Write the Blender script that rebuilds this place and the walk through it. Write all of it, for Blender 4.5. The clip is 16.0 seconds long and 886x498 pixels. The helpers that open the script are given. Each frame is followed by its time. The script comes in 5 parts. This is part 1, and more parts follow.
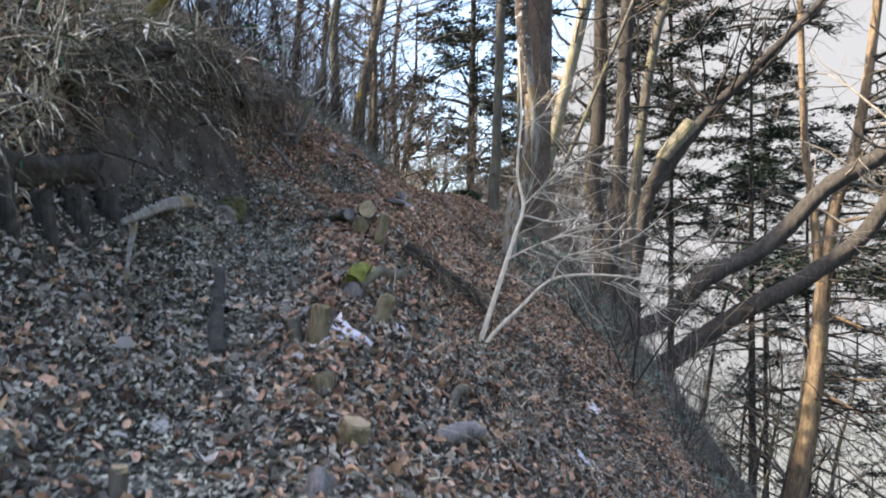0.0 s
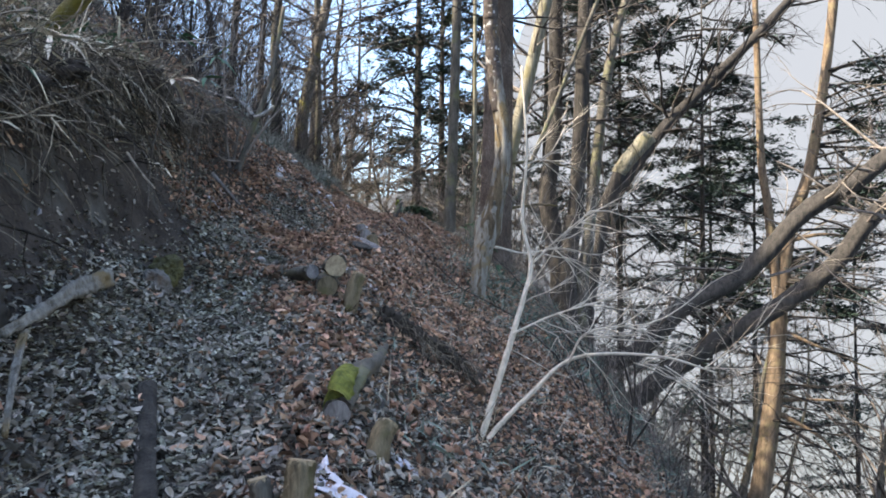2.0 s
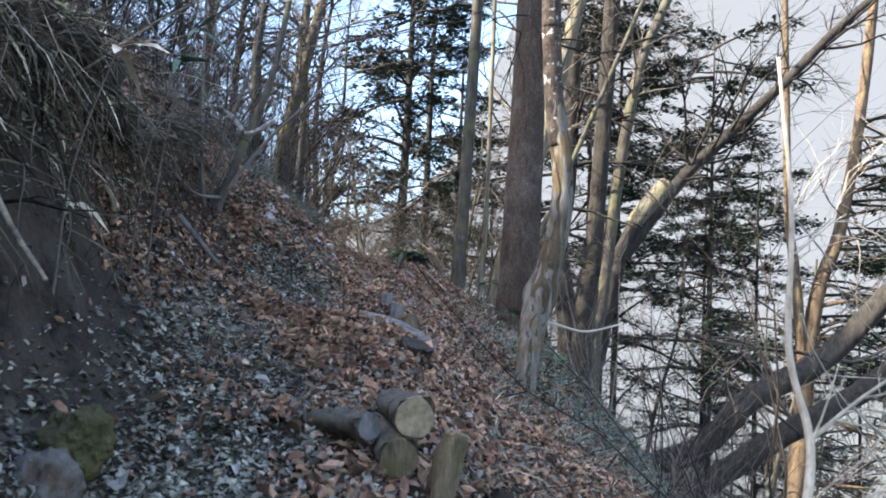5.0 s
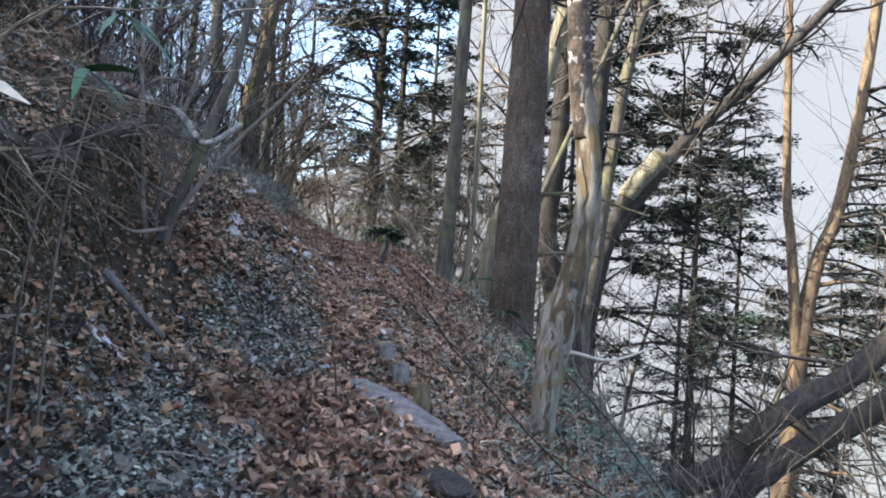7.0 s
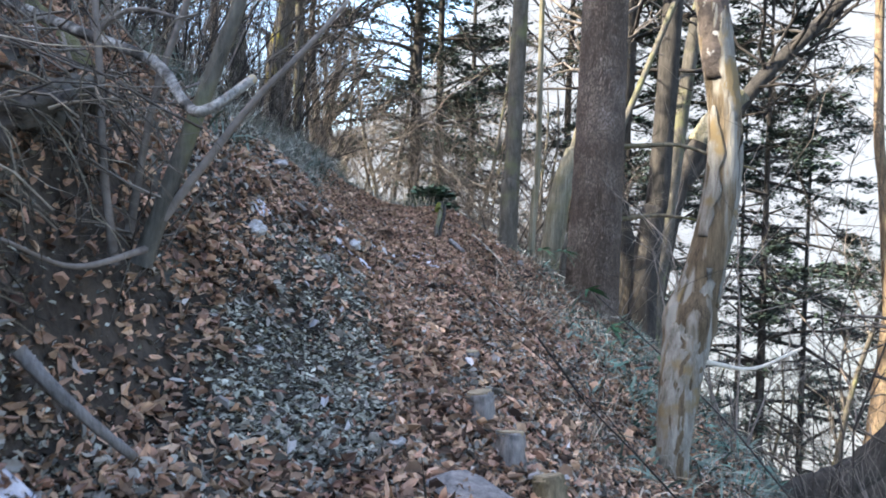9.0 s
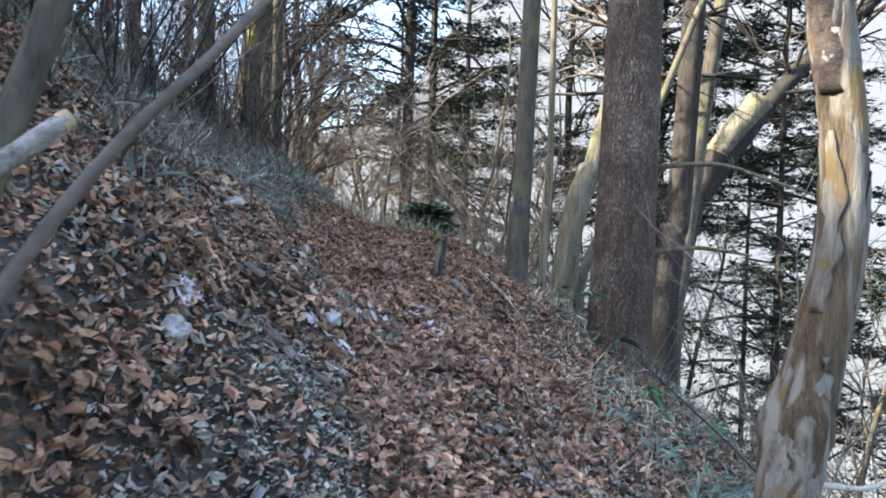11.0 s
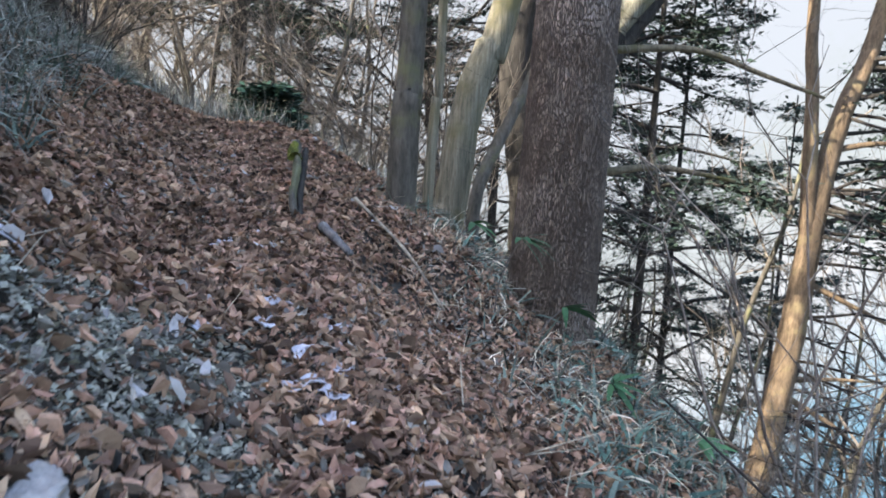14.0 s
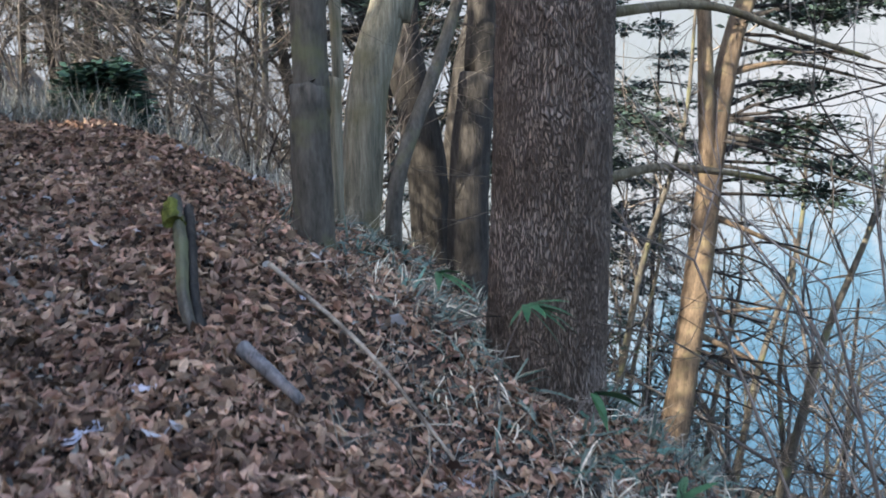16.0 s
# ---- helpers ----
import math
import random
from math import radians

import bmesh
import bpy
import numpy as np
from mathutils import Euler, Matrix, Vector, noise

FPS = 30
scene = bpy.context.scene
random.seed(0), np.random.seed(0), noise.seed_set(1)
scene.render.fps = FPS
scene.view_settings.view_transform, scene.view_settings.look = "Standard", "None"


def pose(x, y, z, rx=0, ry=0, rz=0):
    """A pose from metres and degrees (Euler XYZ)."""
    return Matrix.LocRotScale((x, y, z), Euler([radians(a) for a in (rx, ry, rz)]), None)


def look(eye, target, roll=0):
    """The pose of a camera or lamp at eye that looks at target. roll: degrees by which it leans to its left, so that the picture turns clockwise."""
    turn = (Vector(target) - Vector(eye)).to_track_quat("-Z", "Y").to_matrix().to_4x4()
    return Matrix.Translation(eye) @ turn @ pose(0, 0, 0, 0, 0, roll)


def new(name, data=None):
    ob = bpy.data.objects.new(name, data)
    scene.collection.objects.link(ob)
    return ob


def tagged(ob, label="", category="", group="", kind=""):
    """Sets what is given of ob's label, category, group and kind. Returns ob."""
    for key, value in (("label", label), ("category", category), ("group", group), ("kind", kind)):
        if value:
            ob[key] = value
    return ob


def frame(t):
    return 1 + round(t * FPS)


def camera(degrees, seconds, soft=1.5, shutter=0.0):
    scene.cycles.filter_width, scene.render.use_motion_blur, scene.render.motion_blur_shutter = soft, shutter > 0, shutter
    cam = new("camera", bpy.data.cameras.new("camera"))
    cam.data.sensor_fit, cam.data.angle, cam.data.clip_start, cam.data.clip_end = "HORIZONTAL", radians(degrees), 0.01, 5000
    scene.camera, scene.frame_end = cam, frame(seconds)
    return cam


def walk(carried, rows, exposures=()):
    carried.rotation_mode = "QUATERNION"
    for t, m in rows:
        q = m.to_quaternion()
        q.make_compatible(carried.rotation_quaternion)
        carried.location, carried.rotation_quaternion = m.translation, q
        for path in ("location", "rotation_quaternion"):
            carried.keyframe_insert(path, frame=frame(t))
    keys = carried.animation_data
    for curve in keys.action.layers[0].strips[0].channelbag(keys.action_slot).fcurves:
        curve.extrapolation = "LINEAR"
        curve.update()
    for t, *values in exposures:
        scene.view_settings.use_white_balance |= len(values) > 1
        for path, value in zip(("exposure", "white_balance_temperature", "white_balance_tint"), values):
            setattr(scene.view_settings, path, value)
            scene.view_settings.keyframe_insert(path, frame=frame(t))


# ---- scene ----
cam = camera(55.0, 16.0, 1.8, 0.3)
PATH = [
    (0, (0.297, 1.151, 0.985), (0.164, 3.144, 1.088), 0.9),
    (0.5, (0.144, 1.452, 1.157), (0.059, 3.443, 1.327), -1.2),
    (1, (0.008, 1.764, 1.298), (-0.014, 3.758, 1.457), -0.7),
    (1.5, (-0.094, 2.093, 1.416), (-0.079, 4.089, 1.546), 0.1),
    (2, (-0.15, 2.425, 1.481), (-0.129, 4.422, 1.592), 0.5),
    (2.5, (-0.236, 2.873, 1.518), (-0.226, 4.87, 1.638), 0.3),
    (3, (-0.398, 3.351, 1.635), (-0.363, 5.346, 1.769), 1.3),
    (3.5, (-0.514, 3.794, 1.725), (-0.468, 5.787, 1.884), 2.4),
    (4, (-0.553, 4.321, 1.777), (-0.507, 6.311, 1.964), 0.8),
    (4.2, (-0.637, 4.501, 1.789), (-0.571, 6.49, 1.993), 2.1),
    (6.3, (-1.117, 6.149, 2.471), (-0.942, 8.137, 2.592), 2.6),
    (6.5, (-1.139, 6.289, 2.523), (-0.949, 8.277, 2.625), 2.9),
    (7, (-1.189, 6.641, 2.653), (-0.984, 8.629, 2.735), 3.3),
    (7.5, (-1.218, 7.036, 2.743), (-1.028, 9.025, 2.83), 3.3),
    (8, (-1.305, 7.46, 2.777), (-1.119, 9.449, 2.86), 3.3),
    (8.5, (-1.36, 7.897, 2.861), (-1.199, 9.891, 2.877), 2.5),
    (9, (-1.371, 8.359, 2.953), (-1.246, 10.354, 2.906), 1.5),
    (9.5, (-1.358, 8.745, 3.059), (-1.26, 10.741, 2.97), 0.7),
    (9.7, (-1.34, 8.868, 3.097), (-1.254, 10.864, 3.006), 0.4),
    (11.8, (-1.431, 10.616, 3.318), (-1.208, 12.604, 3.297), 1.6),
    (12, (-1.438, 10.798, 3.319), (-1.181, 12.781, 3.248), 1.2),
    (12.5, (-1.442, 11.372, 3.328), (-1.08, 13.331, 3.156), 3.1),
    (13, (-1.408, 11.667, 3.396), (-0.936, 13.593, 3.141), 5.0),
    (13.5, (-1.401, 12.108, 3.468), (-0.867, 14.013, 3.176), 6.1),
    (14, (-1.333, 12.633, 3.506), (-0.804, 14.534, 3.18), 2.9),
    (14.5, (-1.247, 13.043, 3.561), (-0.684, 14.927, 3.198), -0.1),
    (15, (-1.238, 13.513, 3.591), (-0.596, 15.364, 3.186), -2.5),
    (15.5, (-1.258, 13.933, 3.726), (-0.527, 15.735, 3.262), -2.2),
    (16, (-1.291, 14.478, 3.87), (-0.46, 16.231, 3.383), -1.4),
]
walk(cam, [(t, look(eye, target, roll)) for t, eye, target, roll in PATH], [(0, 2.25, 6600, 11), (1, 1.95, 6250, 10), (2.5, 2.2, 6200, 10), (4, 2.2, 6150, 10), (6.5, 2.25, 6100, 9), (7.5, 2.25, 6100, 9), (9, 2.65, 6100, 9), (12.5, 2.4, 6100, 9), (14.5, 2.4, 6050, 9), (16, 2.2, 5950, 9)])

# ---- world and light ----
SUN_EL, SUN_AZ = radians(37.5), radians(-100)     # the sun stands behind and uphill; azimuth from +y towards +x
world = bpy.data.worlds.new("sky")
scene.world = world
world.use_nodes = True
wn = world.node_tree.nodes
sky = wn.new("ShaderNodeTexSky")
sky.sky_type, sky.sun_disc, sky.sun_elevation, sky.sun_rotation = "NISHITA", False, SUN_EL, SUN_AZ
sky.air_density, sky.dust_density = 1.0, 2.5
wn["Background"].inputs[1].default_value = 0.15
world.node_tree.links.new(sky.outputs[0], wn["Background"].inputs[0])
sun = new("sun", bpy.data.lights.new("sun", "SUN"))
sun.data.energy, sun.data.angle, sun.data.color = 4.0, radians(0.6), (1.0, 0.86, 0.66)
way = Vector((math.sin(SUN_AZ) * math.cos(SUN_EL), math.cos(SUN_AZ) * math.cos(SUN_EL), math.sin(SUN_EL)))
sun.matrix_world = look(way * 60, (0, 0, 0))


# ---- materials ----
def material(name, dark, light, scale=8.0, stretch=(1, 1, 1), rough=0.9, bump=0.4, island=0.0, spots=None, grain=60.0, along=False):
    """Two colours mixed by coarse and fine noise, a second stain colour, relief, and variation from piece to piece."""
    m = bpy.data.materials.new(name)
    m.use_nodes = True
    n, l = m.node_tree.nodes, m.node_tree.links
    bsdf = n["Principled BSDF"]
    bsdf.inputs["Roughness"].default_value = rough
    bsdf.inputs["Specular IOR Level"].default_value = 0.25
    co, mp = n.new("ShaderNodeTexCoord"), n.new("ShaderNodeMapping")
    mp.inputs["Scale"].default_value = stretch
    l.new(co.outputs["Object"], mp.inputs[0])
    a, b = n.new("ShaderNodeTexNoise"), n.new("ShaderNodeTexNoise")
    for tex, sc, de in ((a, scale, 6), (b, grain, 4)):
        tex.inputs["Scale"].default_value, tex.inputs["Detail"].default_value, tex.inputs["Roughness"].default_value = sc, de, 0.65
        l.new(mp.outputs[0], tex.inputs["Vector"])
    add = n.new("ShaderNodeMath")
    add.operation = "MULTIPLY_ADD"
    l.new(b.outputs["Fac"], add.inputs[0])
    add.inputs[1].default_value = 0.5
    l.new(a.outputs["Fac"], add.inputs[2])
    ramp = n.new("ShaderNodeValToRGB")
    ramp.color_ramp.elements[0].position, ramp.color_ramp.elements[1].position = 0.55, 0.95
    ramp.color_ramp.elements[0].color, ramp.color_ramp.elements[1].color = (*dark, 1), (*light, 1)
    l.new(add.outputs[0], ramp.inputs[0])
    out = ramp.outputs[0]
    if spots:
        colour, size, low, high = spots
        c, r, mix = n.new("ShaderNodeTexNoise"), n.new("ShaderNodeMapRange"), n.new("ShaderNodeMixRGB")
        c.inputs["Scale"].default_value, c.inputs["Detail"].default_value = size, 5
        l.new(mp.outputs[0] if along else co.outputs["Object"], c.inputs["Vector"])
        r.inputs[1].default_value, r.inputs[2].default_value = low, high
        l.new(c.outputs["Fac"], r.inputs[0])
        l.new(r.outputs[0], mix.inputs[0])
        l.new(out, mix.inputs[1])
        mix.inputs[2].default_value = (*colour, 1)
        out = mix.outputs[0]
    if island:
        g, hs, mr, mh = n.new("ShaderNodeNewGeometry"), n.new("ShaderNodeHueSaturation"), n.new("ShaderNodeMapRange"), n.new("ShaderNodeMapRange")
        mr.inputs[3].default_value, mr.inputs[4].default_value = 1 - island, 1 + island
        mh.inputs[3].default_value, mh.inputs[4].default_value = 0.49, 0.515
        w = n.new("ShaderNodeTexWhiteNoise")
        w.noise_dimensions = "1D"
        l.new(g.outputs["Random Per Island"], mr.inputs[0])
        l.new(g.outputs["Random Per Island"], w.inputs["W"])
        l.new(w.outputs["Value"], mh.inputs[0])
        l.new(mr.outputs[0], hs.inputs["Value"])
        l.new(mh.outputs[0], hs.inputs["Hue"])
        l.new(out, hs.inputs["Color"])
        out = hs.outputs[0]
    l.new(out, bsdf.inputs["Base Color"])
    if bump:
        bp = n.new("ShaderNodeBump")
        bp.inputs["Strength"].default_value, bp.inputs["Distance"].default_value = bump, 0.02
        l.new(add.outputs[0], bp.inputs["Height"])
        l.new(bp.outputs[0], bsdf.inputs["Normal"])
    return m


M_SOIL = material("soil", (0.015, 0.012, 0.01), (0.078, 0.064, 0.052), 5, bump=0.9, spots=((0.13, 0.128, 0.11), 1.6, 0.58, 0.7), grain=45)
M_LEAF = material("brown leaves", (0.115, 0.061, 0.041), (0.45, 0.295, 0.205), 3, rough=0.75, bump=0.2, island=0.85, grain=20)
M_LEAF_GREY = material("weathered leaves", (0.1, 0.088, 0.074), (0.33, 0.3, 0.262), 3, rough=0.8, bump=0.2, island=0.9, grain=20)
M_LEAF_PALE = material("bleached leaves", (0.3, 0.27, 0.25), (0.5, 0.47, 0.47), 4, rough=0.7, bump=0.2, island=0.3, grain=20)
M_GRAVEL = material("gravel", (0.14, 0.133, 0.103), (0.4, 0.382, 0.312), 6, bump=0.3, island=0.9)
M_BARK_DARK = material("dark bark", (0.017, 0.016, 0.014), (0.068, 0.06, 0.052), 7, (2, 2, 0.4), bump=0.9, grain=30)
M_BARK_GREY = material("grey bark", (0.045, 0.041, 0.034), (0.15, 0.136, 0.112), 6, (2, 2, 0.5), bump=0.7, spots=((0.15, 0.15, 0.08), 3, 0.52, 0.68), grain=30)
M_BARK_WARM = material("warm bark", (0.065, 0.047, 0.032), (0.235, 0.17, 0.11), 6, (2, 2, 0.4), bump=0.8, spots=((0.2, 0.16, 0.09), 3, 0.55, 0.7), grain=30)
M_BARK_MOSSY = material("mossy bark", (0.05, 0.043, 0.034), (0.19, 0.165, 0.13), 6, (2, 2, 0.5), bump=0.8, spots=((0.22, 0.19, 0.04), 2.0, 0.54, 0.64), grain=30)
M_BARK_PALE = material("pale smooth bark", (0.075, 0.07, 0.05), (0.31, 0.285, 0.21), 5, (5, 5, 0.25), bump=0.5, spots=((0.15, 0.135, 0.07), 2.5, 0.5, 0.66), grain=30)
# Bleached bark made paler still to carry the sun patch on the sapling.
M_SAPLING = material("bleached brightened bark", (0.38, 0.33, 0.26), (0.7, 0.63, 0.52), 12, (2, 2, 1), bump=0.3, grain=40)
M_TWIG = material("grey twig", (0.07, 0.058, 0.048), (0.22, 0.19, 0.165), 4, bump=0.0, island=0.5, grain=20)
M_TWIG_DARK = material("dark twig", (0.016, 0.014, 0.013), (0.055, 0.047, 0.041), 4, bump=0.0, island=0.4, grain=20)
M_ROOT = material("dead stems", (0.03, 0.024, 0.019), (0.42, 0.35, 0.26), 6, bump=0.0, island=0.95, grain=20)
M_STEM = material("dark dead stems", (0.02, 0.017, 0.014), (0.2, 0.165, 0.125), 6, bump=0.0, island=0.95, grain=20)
M_STRAW = material("straw-coloured leaves", (0.27, 0.23, 0.158), (0.72, 0.635, 0.485), 4, rough=0.6, bump=0.0, island=0.9, grain=20)
M_FIR = material("fir needles", (0.011, 0.02, 0.016), (0.043, 0.066, 0.047), 3, rough=0.7, bump=0.0, island=0.5, grain=20)
M_GRASS = material("dry grass", (0.1, 0.097, 0.08), (0.42, 0.405, 0.34), 3, rough=0.8, bump=0.0, island=0.5, grain=15)
M_GREEN = material("green bamboo grass", (0.02, 0.06, 0.03), (0.07, 0.16, 0.07), 4, rough=0.5, bump=0.0, island=0.4, grain=20)
M_GREYGREEN = material("grey green bamboo grass", (0.055, 0.08, 0.064), (0.19, 0.225, 0.178), 4, rough=0.6, bump=0.0, island=0.5, grain=20)
M_BLUEGREEN = material("bluish bamboo leaves", (0.03, 0.07, 0.055), (0.12, 0.2, 0.15), 4, rough=0.5, bump=0.0, island=0.6, grain=20)
M_WOOD = material("weathered wood", (0.06, 0.048, 0.03), (0.22, 0.18, 0.115), 10, (2, 2, 0.5), bump=0.7, spots=((0.09, 0.085, 0.03), 6, 0.52, 0.66), grain=50)
M_WOOD_GREY = material("grey wood", (0.08, 0.075, 0.075), (0.27, 0.25, 0.24), 10, (2, 2, 0.5), bump=0.6, grain=50)
M_CUT = material("sawn end grain", (0.17, 0.13, 0.085), (0.42, 0.34, 0.22), 9, bump=0.3, grain=40)
M_MOSS = material("moss", (0.05, 0.06, 0.012), (0.24, 0.25, 0.05), 14, bump=1.0, grain=90)
M_MOSS_DULL = material("dull moss", (0.05, 0.045, 0.025), (0.13, 0.125, 0.055), 9, bump=1.0, grain=70)
M_ROCK = material("pale rock", (0.2, 0.19, 0.18), (0.48, 0.46, 0.45), 7, bump=0.6, grain=40)
M_SLAB = material("grey rock", (0.05, 0.047, 0.042), (0.24, 0.23, 0.215), 9, bump=1.0, spots=((0.1, 0.075, 0.055), 6, 0.5, 0.62), grain=50)
M_CLOTH = material("pale litter", (0.42, 0.4, 0.45), (0.68, 0.66, 0.7), 9, rough=0.5, bump=0.3, grain=30)
M_LICHEN = material("lichened bark", (0.045, 0.04, 0.036), (0.42, 0.4, 0.37), 16, bump=0.7, spots=((0.05, 0.045, 0.04), 7, 0.5, 0.6), grain=60)


def plated_bark(name, groove, plate, tint, cell=26.0, tall=0.32):
    """Bark broken into small upright scales with dark grooves between them."""
    m = material(name, groove, plate, 7, (2, 2, 0.5), bump=0.0, spots=(tint, 2.3, 0.48, 0.68), grain=40)
    n, l = m.node_tree.nodes, m.node_tree.links
    bsdf = n["Principled BSDF"]
    old = bsdf.inputs["Base Color"].links[0].from_socket
    co, mp, warp, add = n.new("ShaderNodeTexCoord"), n.new("ShaderNodeMapping"), n.new("ShaderNodeTexNoise"), n.new("ShaderNodeMixRGB")
    mp.inputs["Scale"].default_value = (1, 1, tall)
    warp.inputs["Scale"].default_value = 9
    add.blend_type = "ADD"
    add.inputs[0].default_value = 0.09
    l.new(co.outputs["Object"], mp.inputs[0])
    l.new(mp.outputs[0], warp.inputs["Vector"])
    l.new(mp.outputs[0], add.inputs[1])
    l.new(warp.outputs["Color"], add.inputs[2])
    v, c, r, mix = n.new("ShaderNodeTexVoronoi"), n.new("ShaderNodeTexVoronoi"), n.new("ShaderNodeMapRange"), n.new("ShaderNodeMixRGB")
    v.feature, v.inputs["Scale"].default_value = "DISTANCE_TO_EDGE", cell
    c.inputs["Scale"].default_value = cell
    l.new(add.outputs[0], v.inputs["Vector"])
    l.new(add.outputs[0], c.inputs["Vector"])
    r.inputs[1].default_value, r.inputs[2].default_value = 0.0, 0.2
    l.new(v.outputs["Distance"], r.inputs[0])
    mix.inputs[1].default_value = (*groove, 1)
    l.new(r.outputs[0], mix.inputs[0])
    hs, mr = n.new("ShaderNodeHueSaturation"), n.new("ShaderNodeMapRange")
    mr.inputs[3].default_value, mr.inputs[4].default_value = 0.72, 1.3
    sep = n.new("ShaderNodeSeparateColor")
    l.new(c.outputs["Color"], sep.inputs[0])
    l.new(sep.outputs[0], mr.inputs[0])
    l.new(mr.outputs[0], hs.inputs["Value"])
    l.new(old, hs.inputs["Color"])
    l.new(hs.outputs[0], mix.inputs[2])
    l.new(mix.outputs[0], bsdf.inputs["Base Color"])
    bp = n.new("ShaderNodeBump")
    bp.inputs["Strength"].default_value, bp.inputs["Distance"].default_value = 1.0, 0.03
    l.new(r.outputs[0], bp.inputs["Height"])
    l.new(bp.outputs[0], bsdf.inputs["Normal"])
    return m


M_BARK = plated_bark("hemlock bark", (0.1, 0.076, 0.06), (0.255, 0.194, 0.152), (0.35, 0.29, 0.25), 92.0, 0.2)


def backdrop_material():
    m = bpy.data.materials.new("glowing painted haze")
    m.use_nodes = True
    n, l = m.node_tree.nodes, m.node_tree.links
    n.remove(n["Principled BSDF"])
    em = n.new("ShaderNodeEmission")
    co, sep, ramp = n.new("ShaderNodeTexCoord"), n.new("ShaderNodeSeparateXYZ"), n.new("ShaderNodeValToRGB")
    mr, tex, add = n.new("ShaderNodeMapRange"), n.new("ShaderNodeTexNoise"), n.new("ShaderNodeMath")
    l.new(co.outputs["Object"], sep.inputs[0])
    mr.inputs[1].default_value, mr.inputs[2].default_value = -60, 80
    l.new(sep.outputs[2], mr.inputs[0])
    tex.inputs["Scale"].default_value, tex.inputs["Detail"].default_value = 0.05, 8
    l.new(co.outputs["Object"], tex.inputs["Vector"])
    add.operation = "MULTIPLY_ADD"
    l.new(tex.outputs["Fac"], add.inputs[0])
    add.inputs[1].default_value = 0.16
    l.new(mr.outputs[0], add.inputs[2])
    # Haze painted as white and blue tones by height, whiter away from the east.
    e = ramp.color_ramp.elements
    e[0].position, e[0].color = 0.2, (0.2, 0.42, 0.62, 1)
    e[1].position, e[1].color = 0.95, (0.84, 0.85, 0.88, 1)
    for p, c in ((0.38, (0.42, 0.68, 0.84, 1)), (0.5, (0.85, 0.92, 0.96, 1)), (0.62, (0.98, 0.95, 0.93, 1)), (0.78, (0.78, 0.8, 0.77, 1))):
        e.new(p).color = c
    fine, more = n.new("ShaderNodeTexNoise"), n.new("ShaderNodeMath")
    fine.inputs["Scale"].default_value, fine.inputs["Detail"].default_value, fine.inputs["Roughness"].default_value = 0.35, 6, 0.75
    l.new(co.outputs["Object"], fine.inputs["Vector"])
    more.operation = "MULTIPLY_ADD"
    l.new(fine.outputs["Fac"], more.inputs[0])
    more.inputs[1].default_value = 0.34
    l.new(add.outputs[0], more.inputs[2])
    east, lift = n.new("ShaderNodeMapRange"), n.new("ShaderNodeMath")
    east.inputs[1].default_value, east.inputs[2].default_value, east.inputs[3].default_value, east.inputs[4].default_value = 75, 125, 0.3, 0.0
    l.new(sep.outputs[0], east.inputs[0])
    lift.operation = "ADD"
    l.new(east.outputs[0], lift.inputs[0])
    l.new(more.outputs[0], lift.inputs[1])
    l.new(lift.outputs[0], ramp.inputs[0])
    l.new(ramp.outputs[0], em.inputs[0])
    # The sheet glows by itself to give the haze its brightness.
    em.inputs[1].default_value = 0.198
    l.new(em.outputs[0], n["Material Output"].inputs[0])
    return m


# ---- building helpers ----
rng = np.random.default_rng(7)


def mesh_of(name, verts, faces, mat, smooth=True):
    me = bpy.data.meshes.new(name)
    verts = np.asarray(verts, dtype=np.float32).reshape(-1, 3)
    faces = np.asarray(faces, dtype=np.int32)
    k = faces.shape[1]
    me.vertices.add(len(verts))
    me.vertices.foreach_set("co", verts.ravel())
    me.loops.add(faces.size)
    me.loops.foreach_set("vertex_index", faces.ravel())
    me.polygons.add(len(faces))
    me.polygons.foreach_set("loop_start", np.arange(0, faces.size, k, dtype=np.int32))
    me.polygons.foreach_set("use_smooth", np.full(len(faces), smooth))
    me.update(calc_edges=True)
    me.validate()
    me.materials.append(mat)
    return me


def part(name, me, parent, label=""):
    ob = new(name, me)
    ob.parent = parent
    return tagged(ob, label)


def spray(name, me, parent):
    """A part of very many fine pieces."""
    return tagged(part(name, me, parent), kind="stuff")


def thing(name, place, label, category, group=""):
    ob = new(name)
    ob.empty_display_size = 0.2
    ob.location = place
    return tagged(ob, label, category, group)


def spline(points, steps):
    """Catmull-Rom through the points."""
    p = np.asarray(points, float)
    if len(p) == 2:
        return p[0] + (p[1] - p[0]) * np.linspace(0, 1, steps + 1)[:, None]
    q = np.vstack([2 * p[0] - p[1], p, 2 * p[-1] - p[-2]])
    out = []
    for i in range(1, len(q) - 2):
        for t in np.linspace(0, 1, steps, endpoint=False):
            a, b, c, d = q[i - 1], q[i], q[i + 1], q[i + 2]
            out.append(0.5 * (2 * b + (c - a) * t + (2 * a - 5 * b + 4 * c - d) * t * t + (3 * b - a - 3 * c + d) * t ** 3))
    return np.array(out + [p[-1]])


